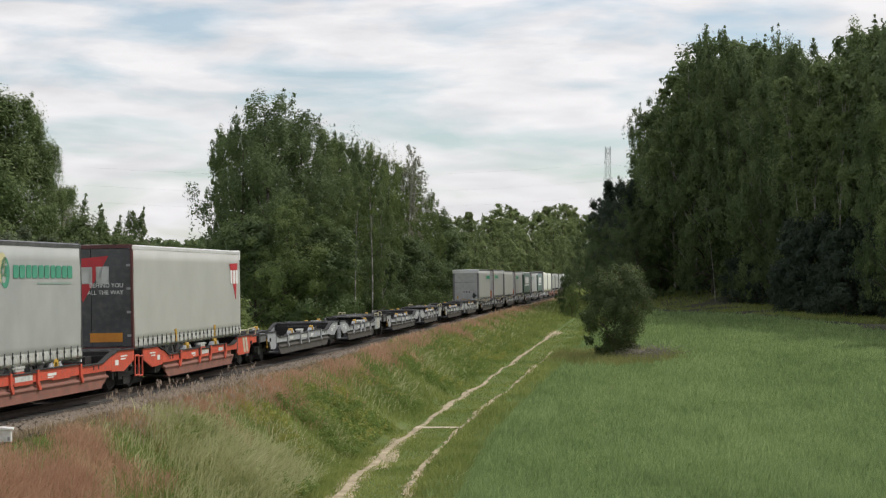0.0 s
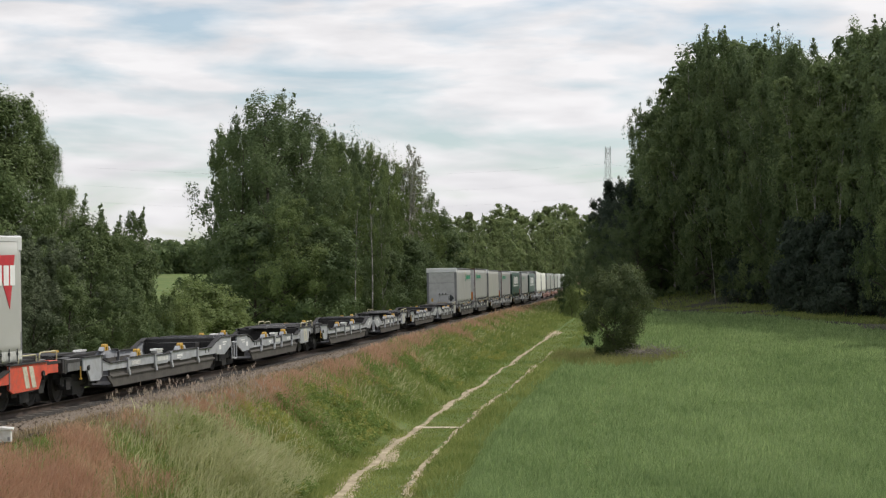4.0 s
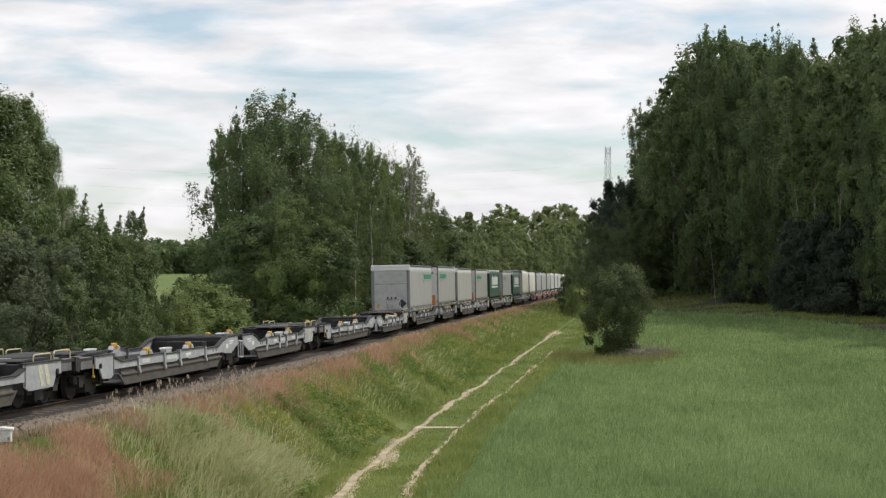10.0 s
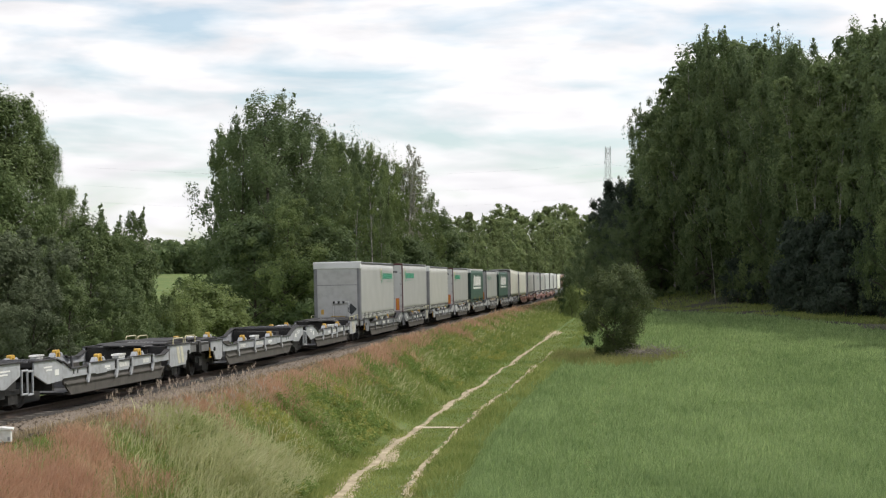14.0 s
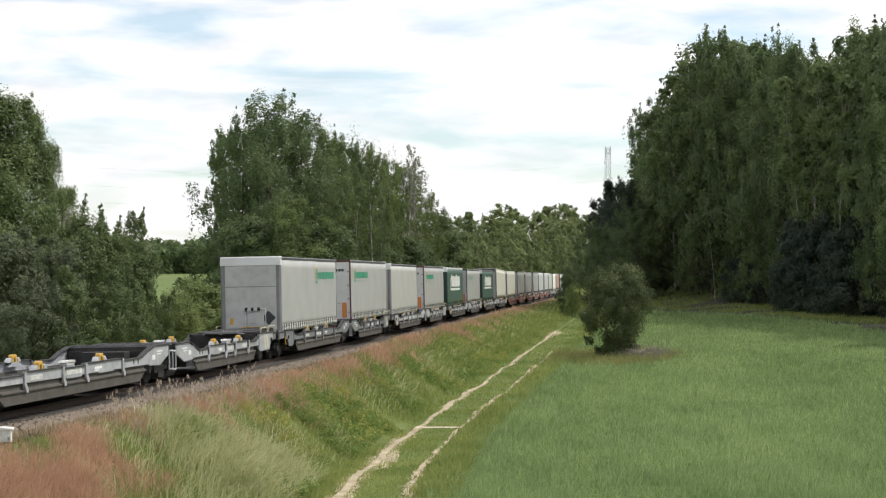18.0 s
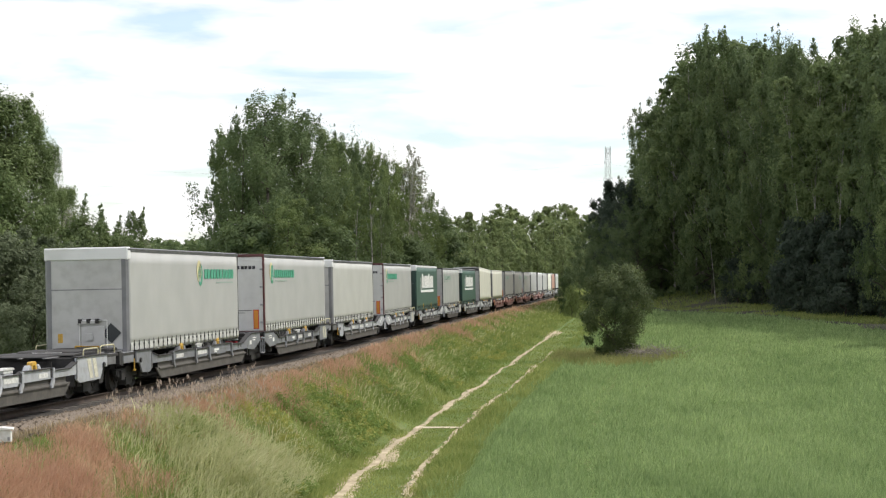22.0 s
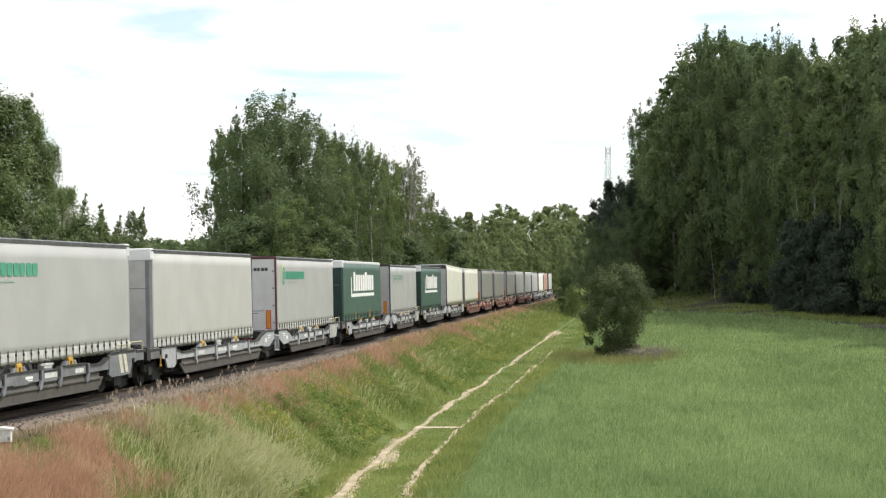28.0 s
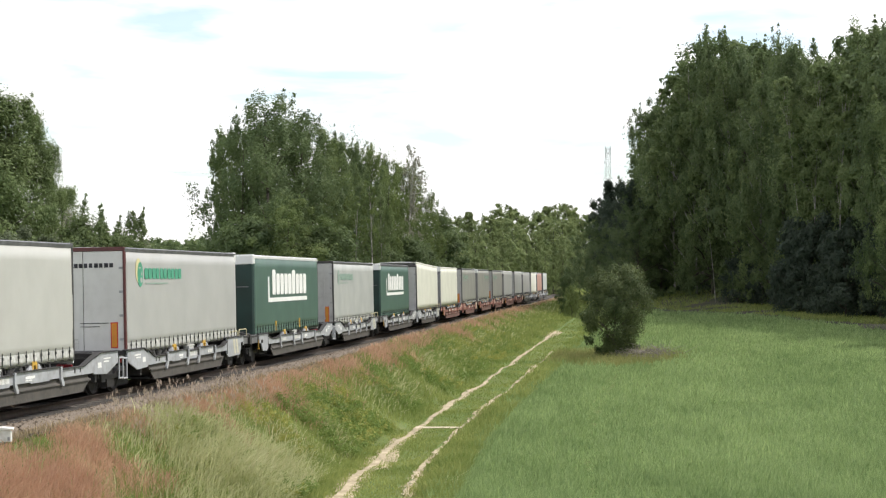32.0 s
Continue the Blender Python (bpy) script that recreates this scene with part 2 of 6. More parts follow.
M.update(
    tarp_light=mat("tarp_light_grey", (0.385, 0.387, 0.372), (0.342, 0.344, 0.332), **TARP_DIRT),
    tarp_white=mat("tarp_white", (0.445, 0.445, 0.415), (0.40, 0.40, 0.372), **TARP_DIRT),
    tarp_cream=mat("tarp_cream", (0.69, 0.69, 0.60), (0.62, 0.62, 0.54), **TARP_DIRT),
    tarp_grey=mat("tarp_grey", (0.40, 0.41, 0.39), (0.33, 0.34, 0.33), **TARP_DIRT),
    tarp_green=mat("tarp_dark_green", (0.066, 0.122, 0.096), (0.052, 0.100, 0.080), **{**TARP_DIRT, "dirt": (0.12, 0.15, 0.13)}),
    tarp_orange=mat("tarp_orange", (0.36, 0.17, 0.115), (0.30, 0.14, 0.10), **TARP_DIRT),
    panel_grey=mat("panel_grey", (0.475, 0.47, 0.46), (0.41, 0.405, 0.395), rough=0.4, scale=0.8, dirt=(0.22, 0.20, 0.18), dirt_amount=0.30),
    panel_light=mat("panel_light", (0.62, 0.615, 0.60), (0.56, 0.555, 0.54), rough=0.4, scale=0.8, dirt=(0.36, 0.35, 0.33), dirt_amount=0.22),
    panel_dark=mat("panel_dark", (0.070, 0.072, 0.078), (0.045, 0.046, 0.050), rough=0.4, scale=1.2, dirt=(0.16, 0.15, 0.14), dirt_amount=0.4),
    panel_green=mat("panel_green", (0.010, 0.035, 0.030), (0.008, 0.026, 0.022), rough=0.4, scale=1.2),
    alu=mat("aluminium", (0.42, 0.42, 0.43), (0.28, 0.28, 0.29), rough=0.4, metal=0.6, scale=3),
    rail_dark=mat("rail_dark_alu", (0.17, 0.17, 0.175), (0.11, 0.11, 0.115), rough=0.45, metal=0.4, scale=3),
    frame_dark=mat("frame_dark", (0.055, 0.05, 0.05), (0.03, 0.03, 0.03), rough=0.5, scale=3),
    frame_red=mat("frame_dark_red", (0.105, 0.028, 0.028), (0.075, 0.022, 0.022), rough=0.45, scale=3),
    roof_white=mat("roof_sheet", (0.80, 0.80, 0.80), (0.70, 0.70, 0.69), rough=0.45, scale=1, translucent=0.15),
    skirt=mat("curtain_hem", (0.60, 0.60, 0.57), (0.42, 0.42, 0.40), rough=0.35, scale=3.5, bump=0.5, bscale=9, dirt=(0.24, 0.23, 0.21), dirt_amount=0.6),
    strap=mat("strap_webbing", (0.05, 0.055, 0.055), (0.03, 0.03, 0.03), rough=0.8, scale=8),
    # near-black steel, its colour standing in for the shade round the bogies
    wheel_steel=mat("shaded_steel", (0.026, 0.021, 0.018), (0.016, 0.014, 0.013), rough=0.8, scale=5),
    rubber=mat("tyre_rubber", (0.028, 0.028, 0.028), (0.05, 0.047, 0.043), rough=0.9, scale=6, bump=0.3),
    rim=mat("rim_steel", (0.32, 0.33, 0.34), (0.2, 0.2, 0.2), rough=0.4, metal=0.7, scale=6),
    black=mat("black_steel", (0.028, 0.027, 0.027), (0.015, 0.015, 0.015), rough=0.75, scale=4, dirt=(0.06, 0.045, 0.035), dirt_amount=0.45),
    wag_grey=mat("wagon_grey", (0.40, 0.412, 0.435), (0.32, 0.332, 0.352), rough=0.5, scale=1.2, dirt=(0.15, 0.13, 0.11), dirt_amount=0.42, bump=0.06),
    wag_dull=mat("wagon_dull_grey", (0.205, 0.212, 0.228), (0.150, 0.156, 0.170), rough=0.5, scale=1.2, dirt=(0.08, 0.07, 0.06), dirt_amount=0.5, bump=0.06),
    # wagon grey with shade put into the colour for inner parts; also dark fittings
    wag_shade=mat("wagon_grey_shade", (0.16, 0.16, 0.165), (0.10, 0.10, 0.10), rough=0.6, scale=3.0, dirt=(0.08, 0.07, 0.06), dirt_amount=0.6),
    chevron_paint=mat("chevron_paint", (0.62, 0.60, 0.48), (0.48, 0.46, 0.36), rough=0.5, scale=4, dirt=(0.2, 0.17, 0.12), dirt_amount=0.6),
    data_white=mat("data_plate_white", (0.66, 0.66, 0.64), (0.52, 0.52, 0.50), rough=0.5, scale=5, dirt=(0.15, 0.13, 0.11), dirt_amount=0.6),
    post_grey=mat("post_grey", (0.20, 0.20, 0.21), (0.15, 0.15, 0.155), rough=0.5, scale=2),
    wag_lower=mat("wagon_dark_trough", (0.072, 0.066, 0.058), (0.048, 0.044, 0.039), rough=0.85, scale=2.0, dirt=(0.12, 0.10, 0.08), dirt_amount=0.4),
    wag_red=mat("wagon_red", (0.68, 0.095, 0.050), (0.52, 0.075, 0.045), rough=0.5, scale=2.0, dirt=(0.22, 0.12, 0.09), dirt_amount=0.6, bump=0.1),
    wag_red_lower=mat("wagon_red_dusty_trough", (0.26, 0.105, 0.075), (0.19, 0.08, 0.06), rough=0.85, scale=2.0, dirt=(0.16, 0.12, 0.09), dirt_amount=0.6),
    wag_faded=mat("wagon_faded_red", (0.36, 0.155, 0.125), (0.27, 0.125, 0.105), rough=0.6, scale=2.0, dirt=(0.17, 0.11, 0.09), dirt_amount=0.6, bump=0.1),
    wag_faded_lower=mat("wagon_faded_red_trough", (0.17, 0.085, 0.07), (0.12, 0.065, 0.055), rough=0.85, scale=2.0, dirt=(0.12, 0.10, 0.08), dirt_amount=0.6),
    tarp_drab=mat("tarp_drab_grey", (0.285, 0.283, 0.258), (0.235, 0.234, 0.215), **TARP_DIRT),
    hazard_red=mat("hazard_red", (0.55, 0.035, 0.02), (0.45, 0.03, 0.02), rough=0.4, scale=4),
    logo_cream=mat("logo_cream", (0.60, 0.54, 0.30), (0.54, 0.49, 0.28), rough=0.5, scale=3),
    pale_tube=mat("pale_yellow_tube", (0.55, 0.50, 0.30), (0.42, 0.38, 0.24), rough=0.5, scale=4, dirt=(0.2, 0.17, 0.12), dirt_amount=0.5),
    yellow=mat("yellow_pin", (0.60, 0.36, 0.05), (0.48, 0.28, 0.04), rough=0.5, scale=6, dirt=(0.2, 0.13, 0.05), dirt_amount=0.5),
    orange=mat("orange_board", (0.62, 0.25, 0.03), (0.54, 0.21, 0.03), rough=0.4, scale=4),
    logo_green=mat("logo_green", (0.07, 0.31, 0.20), (0.06, 0.25, 0.165), rough=0.5, scale=3),
    logo_pale=mat("logo_pale_green", (0.26, 0.36, 0.30), (0.24, 0.32, 0.28), rough=0.5, scale=3),
    logo_red=mat("logo_red", (0.52, 0.03, 0.04), (0.42, 0.03, 0.04), rough=0.5, scale=3),
    logo_white=mat("logo_white", (0.80, 0.80, 0.78), (0.72, 0.72, 0.70), rough=0.5, scale=3),
    logo_dark=mat("logo_dark", (0.06, 0.06, 0.07), (0.04, 0.04, 0.05), rough=0.5, scale=3),
    placard=mat("placard_black", (0.025, 0.03, 0.032), rough=0.5, scale=3),
)


# ---- mesh helpers ----
class Geo:
    """Collects boxes, prisms and tubes into one mesh."""

    def __init__(self):
        self.v, self.f = [], []

    def add(self, verts, faces):
        o = len(self.v)
        self.v += [tuple(p) for p in verts]
        self.f += [tuple(i + o for i in f) for f in faces]
        return self

    def box(self, x0, x1, y0, y1, z0, z1):
        v = [(x, y, z) for z in (z0, z1) for x, y in ((x0, y0), (x1, y0), (x1, y1), (x0, y1))]
        return self.add(v, [(3, 2, 1, 0), (4, 5, 6, 7), (0, 1, 5, 4), (1, 2, 6, 5), (2, 3, 7, 6), (3, 0, 4, 7)])

    def prism(self, yz, x0, x1):
        """A profile in y, z pushed from x0 to x1."""
        n = len(yz)
        v = [(x0, y, z) for y, z in yz] + [(x1, y, z) for y, z in yz]
        f = [tuple(range(n)), tuple(range(2 * n - 1, n - 1, -1))]
        f += [(i, n + i, n + (i + 1) % n, (i + 1) % n) for i in range(n)]
        return self.add(v, f)

    def prism_y(self, xz, y0, y1):
        n = len(xz)
        v = [(x, y0, z) for x, z in xz] + [(x, y1, z) for x, z in xz]
        f = [tuple(range(n)), tuple(range(2 * n - 1, n - 1, -1))]
        f += [(i, n + i, n + (i + 1) % n, (i + 1) % n) for i in range(n)]
        return self.add(v, f)

    def tube(self, a, b, r, n=8, r2=None):
        a, b = Vector(a), Vector(b)
        r2 = r if r2 is None else r2
        q = (b - a).to_track_quat("Z", "Y")
        ring = [Vector((math.cos(2 * math.pi * i / n), math.sin(2 * math.pi * i / n), 0)) for i in range(n)]
        v = [a + q @ (p * r) for p in ring] + [b + q @ (p * r2) for p in ring]
        f = [(i, (i + 1) % n, n + (i + 1) % n, n + i) for i in range(n)] + [tuple(range(n - 1, -1, -1)), tuple(range(n, 2 * n))]
        return self.add(v, f)

    def lathe(self, profile, n=20):
        """A profile of (x, radius) turned round the x axis."""
        k = len(profile)
        v = [(x, r * math.cos(2 * math.pi * i / n), r * math.sin(2 * math.pi * i / n)) for i in range(n) for x, r in profile]
        f = [(i * k + j, ((i + 1) % n) * k + j, ((i + 1) % n) * k + j + 1, i * k + j + 1) for i in range(n) for j in range(k - 1)]
        return self.add(v, f)

    def mesh(self, name, material, bevel=0.0, smooth=False):
        me = bpy.data.meshes.new(name)
        me.from_pydata(self.v, [], self.f)
        bm = bmesh.new()
        bm.from_mesh(me)
        bmesh.ops.recalc_face_normals(bm, faces=bm.faces)
        if bevel:
            bmesh.ops.bevel(bm, geom=list(bm.edges), offset=bevel, segments=1, affect="EDGES", clamp_overlap=True)
        bm.to_mesh(me)
        bm.free()
        me.materials.append(M[material])
        if smooth:
            me.polygons.foreach_set("use_smooth", [True] * len(me.polygons))
        return me


def part(name, geo, material, parent, label="", bevel=0.0, smooth=False, at=None):
    me = geo if isinstance(geo, bpy.types.Mesh) else geo.mesh(name, material, bevel, smooth)
    ob = new(name, me)
    ob.parent = parent
    if at is not None:
        ob.matrix_basis = at
    if label:
        tagged(ob, label)
    return ob


def raw_mesh(name, verts, faces, material, smooth=False):
    """A mesh from arrays: verts n x 3, faces m x k, all faces of k corners."""
    verts, faces = np.asarray(verts, np.float32), np.asarray(faces, np.int32)
    me = bpy.data.meshes.new(name)
    me.vertices.add(len(verts))
    me.vertices.foreach_set("co", verts.ravel())
    k = faces.shape[1]
    me.loops.add(faces.size)
    me.loops.foreach_set("vertex_index", faces.ravel())
    me.polygons.add(len(faces))
    me.polygons.foreach_set("loop_start", np.arange(0, faces.size, k, dtype=np.int32))
    me.polygons.foreach_set("loop_total", np.full(len(faces), k, np.int32))
    if smooth:
        me.polygons.foreach_set("use_smooth", np.ones(len(faces), bool))
    me.update(calc_edges=True)
    me.materials.append(M[material])
    return me


# ---- the line of the railway ----
S_TAB = np.linspace(-140, 460, 1201)
U = S_TAB / 100
UC = np.clip(U, -0.8, 4.0)
HEAD = 0.104 - 0.0278 * UC + 0.0661 * UC ** 2 - 0.0422 * UC ** 3 + 0.00805 * UC ** 4
DS = S_TAB[1] - S_TAB[0]
X_TAB = np.concatenate([[0], np.cumsum((np.sin(HEAD[1:]) + np.sin(HEAD[:-1])) / 2 * DS)])
Y_TAB = np.concatenate([[0], np.cumsum((np.cos(HEAD[1:]) + np.cos(HEAD[:-1])) / 2 * DS)])
X_TAB += -5.67 - np.interp(0, S_TAB, X_TAB)
Y_TAB += 94.69 - np.interp(0, S_TAB, Y_TAB)
Z_TAB = -0.00161 * UC * 100 + 0.0000023 * (UC * 100) ** 2
CANT = -1.2


def rail_at(s):
    return np.interp(s, S_TAB, X_TAB), np.interp(s, S_TAB, Y_TAB), np.interp(s, S_TAB, Z_TAB), np.interp(s, S_TAB, HEAD)


def travelled(t):
    return 5.639 * t - 0.00775 * t * t


def on_rails(s, a, b):
    """The pose of a vehicle whose origin is at s and whose pivots lie a and b metres further on."""
    xa, ya, za, _ = rail_at(s + a)
    xb, yb, zb, _ = rail_at(s + b)
    th = math.atan2(xb - xa, yb - ya)
    x, y = xa - a * math.sin(th), ya - a * math.cos(th)
    return pose(x, y, za, 0, CANT, -math.degrees(th))


# ---- ground ----
def smooth(x, a, b):
    t = np.clip((x - a) / (b - a), 0, 1)
    return t * t * (3 - 2 * t)


def off_track(x, y):
    """Distance to the right of the track's centre, and the height of the rails there."""
    xt, th, zt = np.interp(y, Y_TAB, X_TAB), np.interp(y, Y_TAB, HEAD), np.interp(y, Y_TAB, Z_TAB)
    return (x - xt) * np.cos(th), zt


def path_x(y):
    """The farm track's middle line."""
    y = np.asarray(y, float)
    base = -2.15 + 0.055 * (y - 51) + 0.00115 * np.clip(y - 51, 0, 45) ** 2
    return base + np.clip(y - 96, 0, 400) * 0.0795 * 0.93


def level(x, y):
    """The lie of the land away from the railway."""
    rise = -2.9 + 0.0153 * np.clip(y - 75, 0, 250)
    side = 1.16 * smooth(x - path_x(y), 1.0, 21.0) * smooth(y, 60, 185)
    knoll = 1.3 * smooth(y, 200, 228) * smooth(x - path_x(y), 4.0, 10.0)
    return rise + side + knoll


def ground_z(x, y):
    x, y = np.asarray(x, float), np.asarray(y, float)
    d, zt = off_track(x, y)
    nat = level(x, y)
    top = zt - 0.38
    k = 0.7 * np.clip((d - 2.5) / 3.6, 0, 1) + 0.3 * smooth(d, 2.0, 6.2)
    right = top + (nat - top) * k
    kl = smooth(-d, 3.2, 8.0)
    left = top + (np.minimum(-1.2 + 0.004 * np.clip(y - 100, 0, 300), top) - top) * kl
    hill = 0.0138 * np.clip(y - 170, 0, 600) * smooth(-d, 14, 40)
    z = np.where(d > 0, right, left + hill)
    wob = 0.10 * np.sin(x * 0.9 + 1.3 * np.sin(y * 0.35)) * np.sin(y * 0.55 + 0.7 * np.sin(x * 0.6))
    return z + wob * smooth(np.abs(d), 3.0, 5.0) * (1 - 0.6 * smooth(d, 7, 9))


def build_ground():
    ys = np.concatenate([np.linspace(-60, 34, 12), np.arange(35, 130, 0.8), np.arange(130, 260, 2.0), np.linspace(262, 600, 60), np.linspace(640, 3500, 14)])
    xs_n = np.concatenate([np.linspace(-2500, -70, 14), np.linspace(-60, -24, 14), np.arange(-23, 34, 0.7), np.linspace(35, 80, 30), np.linspace(95, 2500, 14)])
    X, Y = np.meshgrid(xs_n, ys)
    Z = ground_z(X, Y)
    ny, nx = X.shape
    idx = np.arange(ny * nx).reshape(ny, nx)
    f = np.stack([idx[:-1, :-1], idx[:-1, 1:], idx[1:, 1:], idx[1:, :-1]], -1).reshape(-1, 4)
    me = raw_mesh("ground", np.stack([X, Y, Z], -1).reshape(-1, 3), f, "ground", smooth=True)
    tagged(new("ground", me), "grassy railway bank and gently rising green farmland", "ground", kind="structure")


M["ground"] = mat("ground_turf", (0.085, 0.140, 0.042), (0.150, 0.190, 0.068), rough=0.95, scale=0.22, bump=0.8, bscale=3.0,
                  dirt=(0.17, 0.15, 0.07), dirt_amount=0.5, spec=0.1)
build_ground()


# ---- track ----
def strip(name, d_pairs, s0, s1, step, material, smooth_it=False, top=0.0):
    """A ribbon along the track with the cross-section d_pairs of (offset, height under the rail's top)."""
    s = np.arange(s0, s1 + 0.01, step)
    x, y, z, th = rail_at(s)
    k = len(d_pairs)
    v = np.zeros((len(s), k, 3))
    for j, (d, h) in enumerate(d_pairs):
        c = radians(CANT)
        dd, hh = d * math.cos(c) + h * math.sin(c), h * math.cos(c) - d * math.sin(c)
        v[:, j] = np.stack([x + dd * np.cos(th), y - dd * np.sin(th), z + hh], -1)
    idx = np.arange(len(s) * k).reshape(len(s), k)
    f = np.stack([idx[:-1, :-1], idx[:-1, 1:], idx[1:, 1:], idx[1:, :-1]], -1).reshape(-1, 4)
    return raw_mesh(name, v.reshape(-1, 3), f, material, smooth_it)


def build_track():
    bed = new("ballast_bed", strip("ballast_bed", [(-2.8, -0.85), (-2.0, -0.34), (-1.5, -0.20), (1.5, -0.20), (1.95, -0.34), (2.6, -0.80)], -120, 440, 1.0, "ballast"))
    tagged(bed, "grey-brown crushed stone ballast under the railway track", "ballast", kind="structure")
    # darker strip that paints in the shade below the train
    inner = new("oiled_ballast", strip("oiled_ballast", [(-1.42, -0.195), (-1.38, -0.17), (1.38, -0.17), (1.42, -0.195)], -120, 440, 1.0, "bed_shade"))
    tagged(inner, "ballast between the rails, darkened for the shade under the train", "ballast", kind="structure")
    prof = [(-0.075, -0.17), (-0.075, -0.155), (-0.01, -0.13), (-0.01, -0.04), (-0.036, -0.03), (-0.036, 0.0), (0.036, 0.0), (0.036, -0.03),
            (0.01, -0.04), (0.01, -0.13), (0.075, -0.155), (0.075, -0.17)]
    for side in (-0.7525, 0.7525):
        r = new("rail", strip("rail", [(side + a, b) for a, b in prof], -120, 440, 2.0, "rail"))
        tagged(r, "rusty steel running rail with a worn top", "rail", group="rails of the track", kind="structure")
    g = Geo().prism_y([(-1.3, -0.36), (-1.3, -0.18), (-0.9, -0.165), (-0.5, -0.165), (-0.3, -0.20), (0.3, -0.20), (0.5, -0.165), (0.9, -0.165), (1.3, -0.18), (1.3, -0.36)], -0.13, 0.13)
    me = g.mesh("sleeper", "sleeper")
    for i in range(300):
        s = -60 + i * 0.65
        part("sleeper", me, "sleeper", bed, at=on_rails(s, -1, 1))
    rest = Geo()
    for s in np.arange(-60 + 300 * 0.65, 430, 0.65):
        m = on_rails(float(s), -1, 1)
        rest.add([m @ Vector(p) for p in g.v], g.f)
    tagged(part("far_sleepers", rest, "sleeper", bed), kind="stuff")
    # loose stones on the shoulder that faces the field
    rng = np.random.default_rng(5)
    n = 15000
    s = rng.uniform(-62, 60, n)
    d = 1.35 + 1.1 * rng.uniform(0, 1, n) ** 1.3
    x, y, z, th = rail_at(s)
    hh = np.interp(d, [1.5, 1.95, 2.6], [-0.20, -0.34, -0.42])
    c = np.stack([x + d * np.cos(th), y - d * np.sin(th), z + hh + 0.02], -1)
    tet = rng.normal(size=(n, 4, 3))
    tet /= np.linalg.norm(tet, axis=2, keepdims=True)
    r = rng.uniform(0.03, 0.075, n)[:, None, None]
    v = (c[:, None] + tet * r).reshape(-1, 3)
    o = (np.arange(n) * 4)[:, None, None]
    f = (o + np.array([[0, 1, 2], [0, 2, 3], [0, 3, 1], [1, 3, 2]])).reshape(-1, 3)
    tagged(part("stones", raw_mesh("stones", v, f, "ballast"), "ballast", bed, "loose grey ballast stones"), kind="stuff")


build_track()


# ---- farm track ----
def build_path():
    rng = np.random.default_rng(3)
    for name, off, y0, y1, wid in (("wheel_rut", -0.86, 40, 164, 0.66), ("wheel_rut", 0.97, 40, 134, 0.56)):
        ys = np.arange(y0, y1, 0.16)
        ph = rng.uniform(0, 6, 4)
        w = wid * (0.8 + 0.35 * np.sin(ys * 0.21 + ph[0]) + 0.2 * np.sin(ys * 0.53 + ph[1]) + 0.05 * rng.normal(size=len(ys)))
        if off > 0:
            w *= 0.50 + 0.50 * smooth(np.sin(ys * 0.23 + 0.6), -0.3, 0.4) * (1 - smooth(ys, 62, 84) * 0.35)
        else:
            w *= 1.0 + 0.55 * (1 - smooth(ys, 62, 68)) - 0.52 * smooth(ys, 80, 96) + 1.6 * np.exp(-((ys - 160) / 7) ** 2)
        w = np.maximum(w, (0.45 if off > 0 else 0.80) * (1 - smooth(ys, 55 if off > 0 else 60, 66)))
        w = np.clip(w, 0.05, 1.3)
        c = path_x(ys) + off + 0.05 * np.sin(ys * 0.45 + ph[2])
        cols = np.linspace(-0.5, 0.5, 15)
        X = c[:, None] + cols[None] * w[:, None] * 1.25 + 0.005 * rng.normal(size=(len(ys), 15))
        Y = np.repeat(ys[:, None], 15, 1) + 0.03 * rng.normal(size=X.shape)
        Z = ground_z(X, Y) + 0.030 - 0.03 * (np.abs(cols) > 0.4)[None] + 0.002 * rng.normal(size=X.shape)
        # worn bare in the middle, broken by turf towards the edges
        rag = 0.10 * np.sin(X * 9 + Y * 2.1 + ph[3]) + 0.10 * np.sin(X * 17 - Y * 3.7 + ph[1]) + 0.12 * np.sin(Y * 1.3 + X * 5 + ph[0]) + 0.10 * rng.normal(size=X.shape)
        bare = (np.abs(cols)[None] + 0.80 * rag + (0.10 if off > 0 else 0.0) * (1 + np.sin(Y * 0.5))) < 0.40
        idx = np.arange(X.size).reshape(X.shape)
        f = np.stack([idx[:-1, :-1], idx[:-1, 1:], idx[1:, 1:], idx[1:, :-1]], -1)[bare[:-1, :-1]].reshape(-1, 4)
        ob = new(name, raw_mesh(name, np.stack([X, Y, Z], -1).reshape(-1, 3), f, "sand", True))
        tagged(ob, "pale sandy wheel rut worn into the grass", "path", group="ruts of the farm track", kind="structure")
    # a board laid across the farm track
    y = 74.6
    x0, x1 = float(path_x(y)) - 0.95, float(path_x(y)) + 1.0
    z = float(max(ground_z(x0, y), ground_z(x1, y), ground_z((x0 + x1) / 2, y)))
    g = Geo().box(x0, x1, y - 0.22, y + 0.22, z - 0.10, z + 0.06)
    ob = new("plank", g.mesh("plank", "plank", 0.015))
    tagged(ob, "weathered pale wooden board laid across the farm track", "plank")


build_path()


# ---- semi-trailers ----
TL, TH = 13.6, 4.24      # length, and height of the roof over the rails when it sits in a pocket


